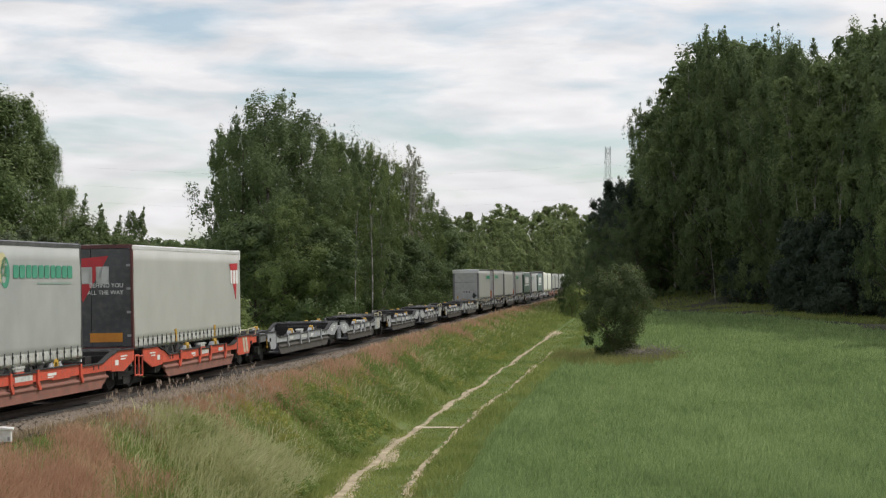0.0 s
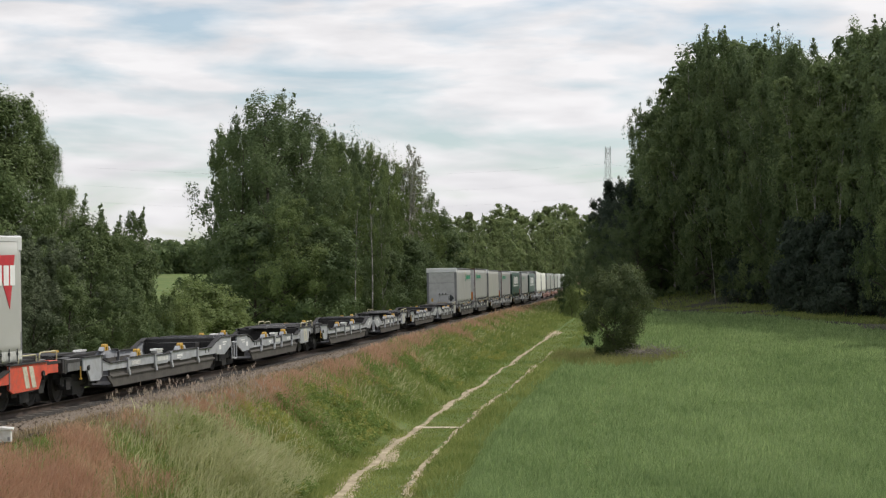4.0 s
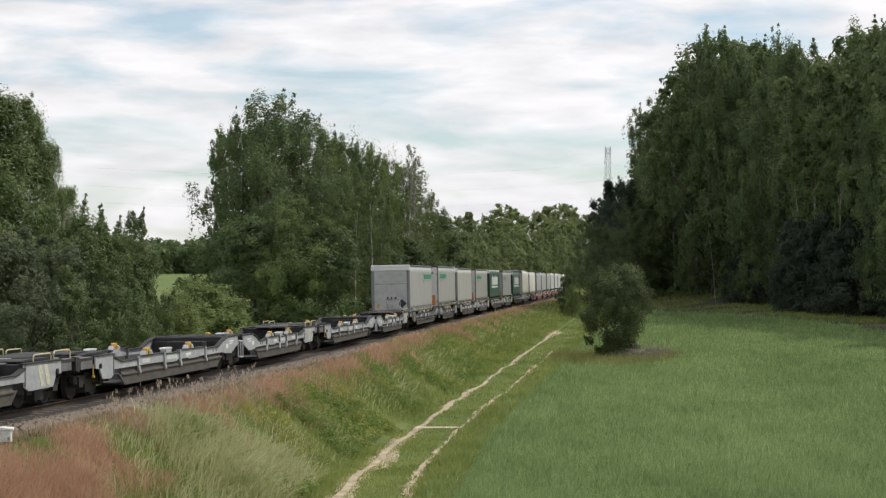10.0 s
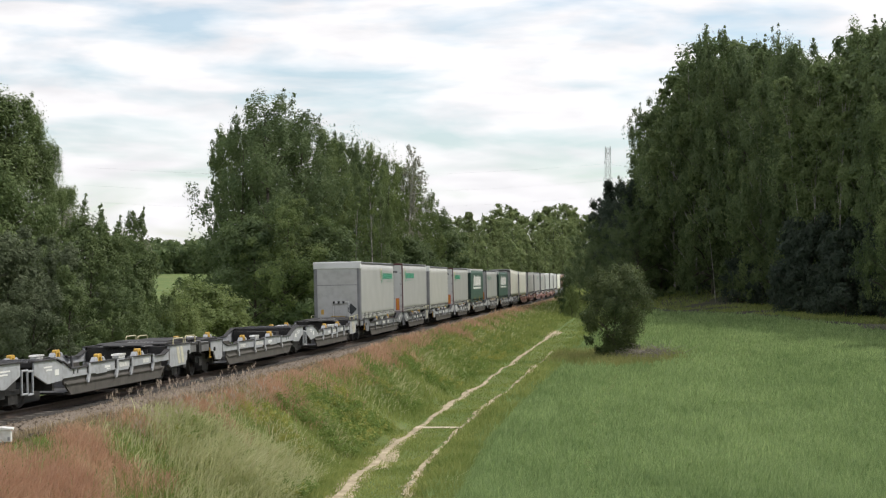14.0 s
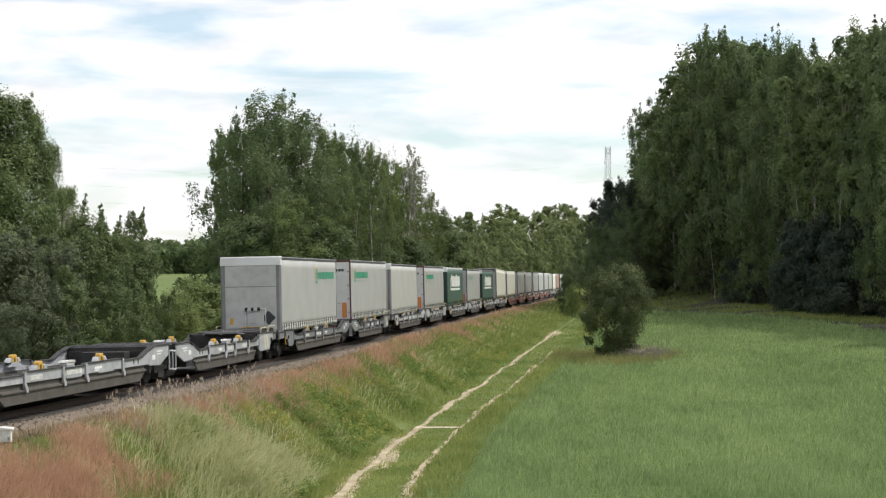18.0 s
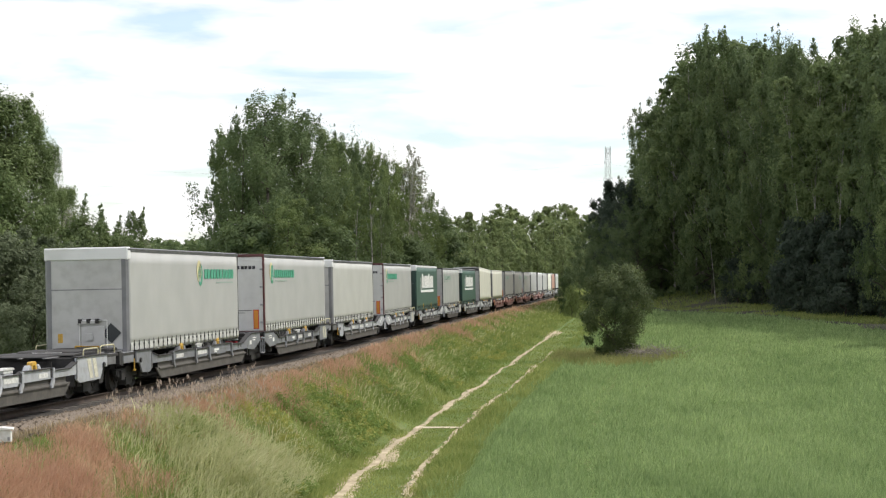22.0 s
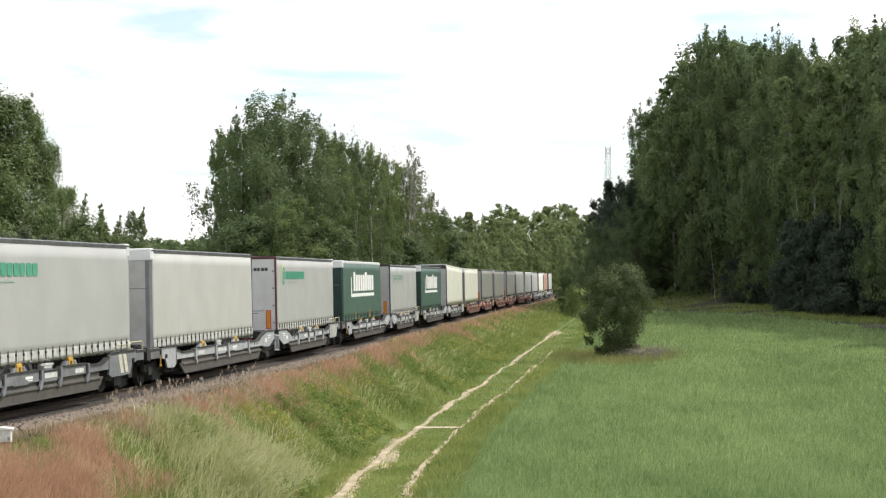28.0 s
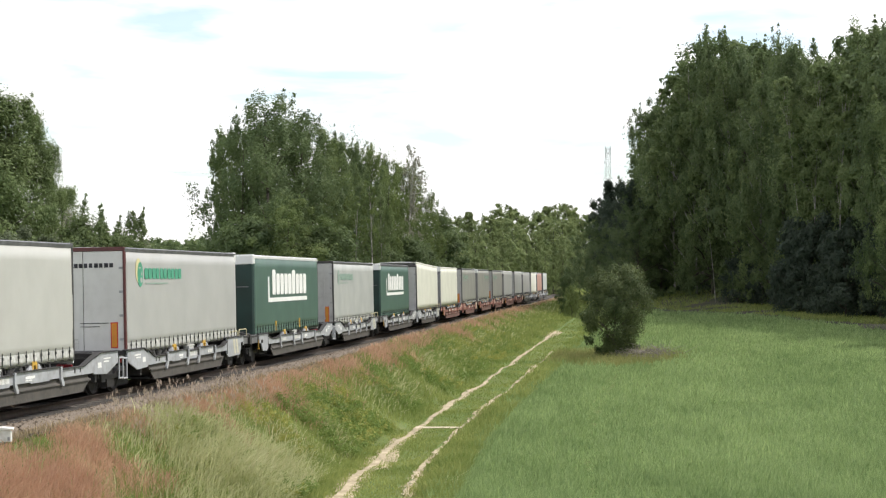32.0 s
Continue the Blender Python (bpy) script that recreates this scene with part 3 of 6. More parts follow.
def curtain_geo(sx, top, wave, seed):
    rng = np.random.default_rng(seed)
    ny, nz = 68, 9
    ys, zs = np.linspace(0.10, TL - 0.10, ny), np.linspace(1.24, top - 0.13, nz)
    Y, Z = np.meshgrid(ys, zs)
    ph = rng.uniform(0, 6, 5)
    low = 1 - (Z - 1.24) / (top - 1.37)
    bul = wave * (0.5 * np.sin(Y * 4.6 + ph[0]) * (0.25 + low ** 2) + 0.7 * np.sin(Y * 0.9 + Z * 0.8 + ph[1]) + 0.5 * np.sin(Y * 2.0 - Z * 1.7 + ph[2]))
    bul += 0.012 * np.sin(np.pi * (Z - 1.24) / (top - 1.37))
    Xo = sx * (1.272 + bul)
    idx = np.arange(ny * nz).reshape(nz, ny)
    f = np.stack([idx[:-1, :-1], idx[:-1, 1:], idx[1:, 1:], idx[1:, :-1]], -1).reshape(-1, 4)
    inner = np.stack([np.full_like(Xo, sx * 1.235), Y, Z], -1).reshape(-1, 3)
    outer = np.stack([Xo, Y, Z], -1).reshape(-1, 3)
    n = len(outer)
    rim = np.concatenate([idx[0], idx[1:, -1], idx[-1, -2::-1], idx[-2:0:-1, 0]])
    nxt = np.roll(rim, -1)
    wall = np.stack([rim, nxt, nxt + n, rim + n], -1)
    faces = np.concatenate([f, f[:, ::-1] + n, wall])
    g = Geo()
    g.add(np.concatenate([outer, inner]).tolist(), faces.tolist())
    return g


WHEEL = {}


def wheel_meshes():
    if not WHEEL:
        WHEEL["tyre"] = Geo().lathe([(-0.19, 0.29), (-0.19, 0.46), (-0.15, 0.50), (0.15, 0.50), (0.19, 0.46), (0.19, 0.29)], 24).mesh("tyre", "rubber", smooth=True)
        WHEEL["rim"] = Geo().lathe([(0.17, 0.30), (0.15, 0.26), (0.06, 0.22), (0.05, 0.12), (0.10, 0.11), (0.11, 0.0)], 20).mesh("rim", "rim", smooth=True)
        WHEEL["strap"] = Geo().box(-0.008, 0.008, -0.013, 0.013, -0.18, 0.12).box(-0.016, 0.016, -0.026, 0.026, -0.04, 0.03).mesh("strap", "strap")
        WHEEL["band"] = Geo().box(-0.012, 0.012, -0.10, 0.10, -0.20, 0.20).mesh("marker_band", "yellow")
        WHEEL["rod"] = Geo().tube((0, 0, 1.40), (0, 0, 3.9), 0.012, 6).box(-0.04, 0.04, -0.02, 0.02, 1.45, 1.52).box(-0.04, 0.04, -0.02, 0.02, 3.78, 3.85).mesh("lock_rod", "panel_grey")
    return WHEEL


def block_letters(n, height, width, seed, tall=()):
    """Plain blocks that stand for a row of letters, in the y-z plane."""
    rng = np.random.default_rng(seed)
    g, y, w = Geo(), 0.0, width / n
    for i in range(n):
        g.box(-0.003, 0.003, y + 0.08 * w, y + w * rng.uniform(0.74, 0.9), -height / 2, height / 2 * (1.5 if i in tall else rng.uniform(0.94, 1.0)))
        y += w
    return g


def letter_row(n, height, width, seed, material, parent, x, y, z, tall=()):
    """A row of plain letter-sized blocks with cut corners, one part each."""
    rng = np.random.default_rng(seed)
    w = width / n
    for i in range(n):
        lo, hi, y1, q = -height / 2, height / 2 * (1.35 if i in tall else 1.0), w * rng.uniform(0.78, 0.88), 0.10 * w
        shape = [(q, lo), (y1 - q, lo), (y1, lo + q), (y1, hi - q), (y1 - q, hi), (q, hi), (0, hi - q), (0, lo + q)]
        part("letter_block", Geo().prism(shape, -0.003, 0.003), material, parent, at=pose(x, y + i * w, z))


def skirt_geo(sx, seed):
    """The curtain's loose lower hem, drawn in by its straps and bunched between them."""
    rng = np.random.default_rng(seed + 500)
    n = 156
    ys = np.linspace(0.12, TL - 0.12, n)
    pull = np.cos(2 * np.pi * (ys - 0.45) / ((TL - 0.9) / 25))
    wig = rng.normal(size=(4, n)) * 0.007
    rows = [(1.42, 1.283 + 0 * ys), (1.34, 1.288 - 0.005 * pull + wig[0]), (1.24, 1.290 - 0.007 * pull + wig[1]), (1.135, 1.284 - 0.006 * pull + wig[2])]
    v = []
    for j, (z, xx) in enumerate(rows):
        for i in range(n):
            v.append((sx * xx[i], ys[i], z + (0.022 * pull[i] + wig[3][i] if j == 3 else 0)))
    v += [(sx * 1.268, y, 1.42) for y in ys] + [(sx * 1.268, y, 1.15) for y in ys]
    order = [0, 1, 2, 3, 5, 4]
    f = []
    for a, b in zip(order, order[1:]):
        f += [(a * n + i, a * n + i + 1, b * n + i + 1, b * n + i) for i in range(n - 1)]
    return Geo().add(v, f)


def semi_trailer(label, kit=False, tarp="tarp_light", ends="panel_grey", frame="frame_dark", logo="", header=True, top=TH, slope=0.0, straps=True, seed=0, band=False, rail="rail_dark"):
    """A semi-trailer with its rear at y = 0 and its front at y = 13.6; x to the right, z from the rail's top."""
    W = wheel_meshes()
    root = new("semi_trailer")
    tagged(root, label, "trailer", group="semi-trailers on the train")
    for sx in (1, -1):
        g = curtain_geo(sx, top, 0.0032, seed + (sx > 0))
        if slope:
            g.v = [(x, y, z + (slope * (1 - y / TL) if z > 3.5 else 0)) for x, y, z in g.v]
        part("side_curtain", g, tarp, root, smooth=True)
        cr = Geo().prism_y([(sx * 1.17, top - 0.13), (sx * 1.28, top - 0.13), (sx * 1.29, top - 0.03), (sx * 1.24, top), (sx * 1.17, top)], 0.02, TL - 0.02)
        if slope:
            cr.v = [(x, y, z + slope * (1 - y / TL)) for x, y, z in cr.v]
        part("cant_rail", cr, rail, root)
        part("side_rail", Geo().box(sx * 1.18, sx * 1.262, 0.05, TL - 0.05, 1.10, 1.235), "frame_dark", root)
        part("chassis_beam", Geo().prism([(0.2, 0.72), (9.6, 0.72), (10.6, 0.95), (13.2, 0.95), (13.2, 1.10), (0.2, 1.10)], sx * 0.42, sx * 0.52), "black", root)
        for ay in (2.7, 4.0, 5.3):
            tyre = part("tyre", W["tyre"], "rubber", root, at=pose(sx * 1.06, ay, 0.80, 0, 0, 0 if sx > 0 else 180))
            part("rim", W["rim"], "rim", tyre)
            part("mudguard", Geo().prism([(ay - 0.58, 0.95), (ay - 0.5, 1.16), (ay + 0.5, 1.16), (ay + 0.58, 0.95), (ay + 0.62, 0.95), (ay + 0.53, 1.19), (ay - 0.53, 1.19), (ay - 0.62, 0.95)],
                                         sx * 0.85, sx * 1.25), "black", root)
        part("landing_leg", Geo().box(sx * 0.75, sx * 0.87, 10.2, 10.34, 0.62, 1.10).box(sx * 0.68, sx * 0.94, 10.12, 10.42, 0.58, 0.62), "black", root)
        part("tail_light", Geo().box(sx * 0.75, sx * 1.2, -0.04, 0.02, 0.86, 0.98), "logo_red", root, "red tail light", bevel=0.01)
        if straps:
            for i in range(26):
                part("strap", W["strap"], "strap", root, at=pose(sx * 1.303, 0.45 + i * (TL - 0.9) / 25, 1.36))
            part("curtain_skirt", skirt_geo(sx, seed), "skirt" if tarp != "tarp_green" else tarp, root, "bunched pale hem of the curtain", smooth=True)
        if band:
            for yy in (4.6, 9.6):
                part("marker_band", W["band"], "yellow", root, "yellow marker band", at=pose(sx * 1.29, yy, 1.40))
    # roof sheet with a slight arch
    roof = Geo().prism_y([(-1.2, top - 0.02), (-0.6, top + 0.02), (0, top + 0.03), (0.6, top + 0.02), (1.2, top - 0.02), (1.2, top - 0.05), (-1.2, top - 0.05)], 0.05, TL - 0.05)
    if slope:
        roof.v = [(x, y, z + slope * (1 - y / TL)) for x, y, z in roof.v]
    part("roof", roof, "roof_white", root)
    part("load_floor", Geo().box(-1.2, 1.2, 0.1, TL - 0.1, 1.12, 1.20), "frame_dark", root)
    # front wall
    fm = ends if ends != "panel_dark" else "panel_grey"
    part("front_wall", Geo().box(-1.10, 1.10, TL - 0.14, TL - 0.02, 1.18, top - 0.35 + 0.0), fm, root)
    for sx in (1, -1):
        part("corner_post",
             Geo().add([(sx * a, b, c) for c in (1.12, top - 0.12) for a, b in ((1.08, TL - 0.16), (1.275, TL - 0.16), (1.275, TL - 0.07), (1.21, TL), (1.08, TL))],
                       [(0, 1, 2, 3, 4), (9, 8, 7, 6, 5)] + [(i, 5 + i, 5 + (i + 1) % 5, (i + 1) % 5) for i in range(5)]), ends if ends == "panel_green" else "post_grey", root)
    part("header_cap", Geo().box(-1.285, 1.285, TL - 0.30, TL + 0.015, top - 0.36, top + 0.02), "roof_white" if header else "alu", root, "white front roof cap" if header else "", bevel=0.03)
    for zz in (1.2, 3.0):
        part("wall_seam", Geo().box(-1.10, 1.10, TL - 0.022, TL - 0.012, zz, zz + 0.03), "post_grey", root)
    part("warning_label", Geo().box(0.75, 0.90, TL - 0.02, TL - 0.014, 1.45, 1.72), "yellow", root, "small yellow label")
    for xx in (-0.33, -0.07, 0.19):
        part("socket", Geo().box(xx - 0.05, xx + 0.05, TL - 0.02, TL + 0.12, 2.02, 2.15), "black", root, bevel=0.01)
    if kit:
        part("front_ladder", Geo().tube((-0.62, TL + 0.02, 1.25), (-0.62, TL + 0.02, 2.1), 0.013).tube((0.22, TL + 0.02, 1.25), (0.22, TL + 0.02, 2.1), 0.013).tube((-0.62, TL + 0.02, 2.1), (0.22, TL + 0.02, 2.1), 0.013), "logo_white", root)
    part("connector_box", Geo().box(-0.55, 0.15, TL - 0.02, TL + 0.05, 1.32, 1.92).box(-0.3, 0.3, TL + 0.05, TL + 0.09, 2.0, 2.10).box(-0.2, 0.0, TL + 0.05, TL + 0.10, 1.5, 1.72), fm, root, bevel=0.01)
    part("front_skirt", Geo().box(-1.27, 1.27, TL - 0.2, TL - 0.03, 1.0, 1.17), "black", root)
    # rear doors in their frame
    fr = Geo().box(-1.28, -1.215, 0.0, 0.14, 1.12, top).box(1.215, 1.28, 0.0, 0.14, 1.12, top).box(-1.215, 1.215, 0.0, 0.14, top - 0.10, top + 0.015).box(-1.215, 1.215, 0.0, 0.14, 1.12, 1.20)
    part("rear_frame", fr, frame, root, bevel=0.008)
    for sx in (1, -1):
        door = part("rear_door", Geo().box(sx * 0.01, sx * 1.21, 0.02, 0.07, 1.21, top - 0.105), ends, root, bevel=0.006)
        for xx in (0.33, 0.83) if ends == "panel_grey" else ():
            part("lock_rod", W["rod"], "steel", door, at=pose(sx * xx, -0.005, 0))
        for zz in (1.5, 2.2, 2.9, 3.6):
            part("hinge", Geo().box(sx * 1.10, sx * 1.22, -0.01, 0.03, zz, zz + 0.07), "steel", door)
    part("bumper", Geo().box(-1.2, 1.2, -0.02, 0.08, 0.62, 0.76).box(-0.6, -0.5, 0.0, 0.1, 0.76, 1.12).box(0.5, 0.6, 0.0, 0.1, 0.76, 1.12), "alu", root, bevel=0.01)
    part("plate_board", Geo().box(-1.24, 1.24, -0.01, 0.04, 1.02, 1.115), "white", root)
    # markings, near the rear on both sides
    for sx in (1, -1):
        xx = sx * 1.293
        if logo in ("logo_green", "logo_pale"):
            lm = logo
            y0 = 1.9 if sx > 0 else 0.7
            ym = 1.5 if sx > 0 else 5.4
            # a pale crescent, an oval mark before it, then a row of letters
            ring = [(math.cos(a), math.sin(a)) for a in [i * math.pi / 12 for i in range(24)]]
            if logo == "logo_green":
                dy = 0.17 if sx > 0 else -0.17
                part("mark_crescent", Geo().prism([(ym - dy + 0.30 * a, 3.56 + 0.37 * b) for a, b in ring], xx - 0.003, xx + 0.001), "logo_cream", root, "pale yellow crescent")
            mark = part("logo_mark", Geo().prism([(ym + 0.29 * a, 3.44 + 0.38 * b) for a, b in ring], xx - 0.003, xx + 0.003), lm, root, "oval green mark")
            for cy, cz, ry, rz in ((0.10, -0.17, 0.11, 0.08), (0.15, 0.02, 0.05, 0.07), (-0.05, 0.20, 0.10, 0.025)):
                part("mark_core", Geo().prism([(ym + cy + ry * a, 3.44 + cz + rz * b) for a, b in ring], xx - 0.005, xx + 0.005), tarp, mark)
            letter_row(10, 0.33, 4.2, 4, lm, root, xx, y0 + 0.05, 3.47)
            part("small_lettering", Geo().box(-0.002, 0.002, 0.15, 2.6, -0.02, 0.02), "logo_pale", root, at=pose(xx, y0, 3.17))
        elif logo == "logo_white":
            letter_row(9, 0.86, 7.4, 8, "logo_white", root, xx, 2.95, 3.10, (3, 8))
            part("underline", Geo().box(-0.003, 0.003, 2.8, 11.0, 2.38, 2.55).box(-0.003, 0.003, 10.75, 11.0, 2.55, 3.40), "logo_white", root, at=pose(xx, 0, 0))
        elif logo == "logo_red":
            tri = [(11.9, 3.75), (13.1, 3.78), (12.75, 2.45)]
            part("logo_mark", Geo().prism(tri, xx - 0.003, xx + 0.003), "logo_red", root, "red triangle mark")
            part("lettering", block_letters(3, 0.5, 1.2, 2), "logo_white", root, "white letter blocks", at=pose(xx + sx * 0.006, 11.95, 3.28))
    return root


def sign_text(body, size, parent, m, material):
    cu = bpy.data.curves.new("lettering", "FONT")
    cu.body, cu.size, cu.extrude, cu.align_x = body, size, 0.002, "RIGHT"
    tmp = bpy.data.objects.new("tmp", cu)
    scene.collection.objects.link(tmp)
    me = bpy.data.meshes.new_from_object(tmp.evaluated_get(bpy.context.evaluated_depsgraph_get()))
    bpy.data.objects.remove(tmp)
    me.materials.clear()
    me.materials.append(M[material])
    return part("lettering", me, material, parent, at=m)


TRAIN = []     # moving things: object, distance along the train, pivots, turned round or not


def add_trailer(off, front_near, lift=0.0, **kw):
    ob = semi_trailer(**kw)
    TRAIN.append((ob, off, 2.5, 11.1, TL if front_near else 0.0, lift))
    return ob


def door_marks(ob, hazard="orange", text=True):
    """Marks on the rear doors."""
    if text:
        part("lettering", Geo().add([(y, 0, z) for x, y, z in block_letters(11, 0.13, 1.7, 6).v], block_letters(11, 0.13, 1.7, 6).f), "logo_dark", ob, "dark letter blocks", at=pose(-0.75, 0.012, 3.72))
        part("small_lettering", Geo().box(-0.1, 0.75, -0.003, 0.003, 0.06, 0.08).box(-0.1, 0.5, -0.003, 0.003, -0.04, -0.02), "logo_dark", ob, at=pose(0, 0.012, 1.95))
    for sx in (1, -1):
        board = part("hazard_board", Geo().box(-0.11, 0.11, -0.008, 0.0, -0.38, 0.38), "hazard_red", ob, "red-edged reflective hazard board", at=pose(sx * 0.93, 0.014, 1.66))
        part("board_field", Geo().box(-0.08, 0.08, -0.011, -0.007, -0.35, 0.35), hazard, board, "orange reflective field")
    part("notice", Geo().box(-0.16, 0.16, -0.003, 0.003, -0.14, 0.14), "yellow", ob, "small yellow notice", at=pose(-0.72, 0.013, 1.42))
    part("notice", Geo().box(-0.16, 0.16, -0.003, 0.003, -0.15, 0.15), "data_white", ob, "small pale notice", at=pose(-0.32, 0.013, 1.42))


def build_trailers():
    L = "light grey curtain-sided semi-trailer with a green mark"
    add_trailer(-138.0, True, label=L, tarp="tarp_grey", logo="logo_green", seed=1)
    p = add_trailer(-119.9, False, label="cream curtain-sided semi-trailer with dark rear doors and red marks", tarp="tarp_white", ends="panel_dark", frame="frame_red", logo="logo_red", seed=3, band=True, lift=0.09, rail="roof_white")
    part("logo_mark", Geo().add([(-0.85, 0, 3.80), (0.75, 0, 3.92), (-0.05, 0, 2.55), (-0.85, 0.004, 3.80), (0.75, 0.004, 3.92), (-0.05, 0.004, 2.55)], [(0, 1, 2), (3, 4, 5), (0, 1, 4, 3), (1, 2, 5, 4), (2, 0, 3, 5)]), "logo_red", p, "red triangle mark", at=pose(-0.2, 0.012, 0))
    part("lettering", Geo().add([(y, 0, z) for x, y, z in block_letters(3, 0.52, 1.6, 2).v], block_letters(3, 0.52, 1.6, 2).f), "logo_white", p, "large white letter blocks", at=pose(-0.95, 0.004, 3.35))
    sign_text("BEHIND YOU", 0.175, p, pose(1.0, 0.008, 2.98, 90), "logo_white")
    sign_text("ALL THE WAY", 0.175, p, pose(1.0, 0.008, 2.77, 90), "logo_white")
    part("hazard_board", Geo().box(-0.05, 0.95, -0.003, 0.003, 1.35, 1.62), "orange", p, "orange reflective board", at=pose(0, 0.010, 0))
    a = add_trailer(0.0, True, kit=True, label="light grey curtain-sided semi-trailer, front wall with a black diamond placard", tarp="tarp_light", logo="logo_green", seed=5)
    part("placard", Geo().add([(0, TL + 0.004, 0), (0.30, TL + 0.004, 0.28), (0.02, TL + 0.004, 0.60), (-0.30, TL + 0.004, 0.30)], [(0, 1, 2, 3)]), "placard", a, "black diamond placard", at=pose(-0.75, 0, 1.42))
    part("hook_rail", Geo().tube((-0.36, TL + 0.06, 1.16), (0.36, TL + 0.06, 1.16), 0.025).tube((-0.36, TL + 0.06, 1.16), (-0.36, TL + 0.03, 1.34), 0.025).tube((0.36, TL + 0.06, 1.16), (0.36, TL + 0.03, 1.34), 0.025).tube((-0.36, TL + 0.03, 1.34), (0.36, TL + 0.03, 1.34), 0.025), "yellow", a, "orange tube guard")
    b = add_trailer(18.085, False, label=L, tarp="tarp_light", ends="panel_light", frame="frame_red", logo="logo_green", seed=7, lift=0.06)
    add_trailer(33.87, True, label="plain off-white curtain-sided semi-trailer", tarp="tarp_white", seed=9)
    d = add_trailer(51.9, False, label=L + ", dark red door frame", tarp="tarp_light", ends="panel_light", frame="frame_red", logo="logo_green", seed=11)
    add_trailer(68.4, True, label="dark green curtain-sided semi-trailer with large white lettering", tarp="tarp_green", ends="panel_green", logo="logo_white", seed=13, band=True, rail="roof_white")
    f = add_trailer(86.29, False, label="grey curtain-sided semi-trailer with a faded green mark", tarp="tarp_grey", logo="logo_pale", seed=15, lift=-0.06)
    add_trailer(102.65, True, label="dark green curtain-sided semi-trailer with white lettering and grey roof rail", tarp="tarp_green", ends="panel_green", logo="logo_white", seed=17, lift=-0.05)
    h = add_trailer(120.9, False, label="plain white box semi-trailer with a roof that falls to the front", tarp="tarp_cream", ends="panel_grey", straps=False, seed=19, slope=0.25, rail="tarp_cream")
    add_trailer(136.82, True, label="plain white box semi-trailer on a red wagon", tarp="tarp_cream", straps=False, seed=21, rail="tarp_cream")
    j = add_trailer(154.85, False, label="grey curtain-sided semi-trailer on a red wagon", tarp="tarp_drab", logo="logo_pale", seed=23)
    add_trailer(171.0, True, label="grey curtain-sided semi-trailer on a red wagon", tarp="tarp_drab", logo="logo_pale", seed=25)
    l = add_trailer(189.1, False, label="grey curtain-sided semi-trailer with dark edges", tarp="tarp_drab", logo="logo_pale", seed=27)
    add_trailer(205.2, True, label="light grey curtain-sided semi-trailer with a white roof", tarp="tarp_grey", seed=29, rail="roof_white")
    add_trailer(223.0, False, label="light grey curtain-sided semi-trailer with a white roof", tarp="tarp_grey", seed=31, rail="roof_white")
    add_trailer(239.4, True, label="light grey curtain-sided semi-trailer", tarp="tarp_light", seed=33)
    add_trailer(257.3, False, label="plain white semi-trailer near the end of the train", tarp="tarp_cream", straps=False, seed=35)
    add_trailer(273.6, True, label="pale orange curtain-sided semi-trailer near the end of the train", tarp="tarp_orange", seed=37)
    r = add_trailer(291.6, False, label="grey curtain-sided semi-trailer at the end of the train", tarp="tarp_grey", ends="panel_dark", seed=39)
    for ob in (b, d, f, j, l):
        door_marks(ob, text=ob is b or ob is d)


build_trailers()


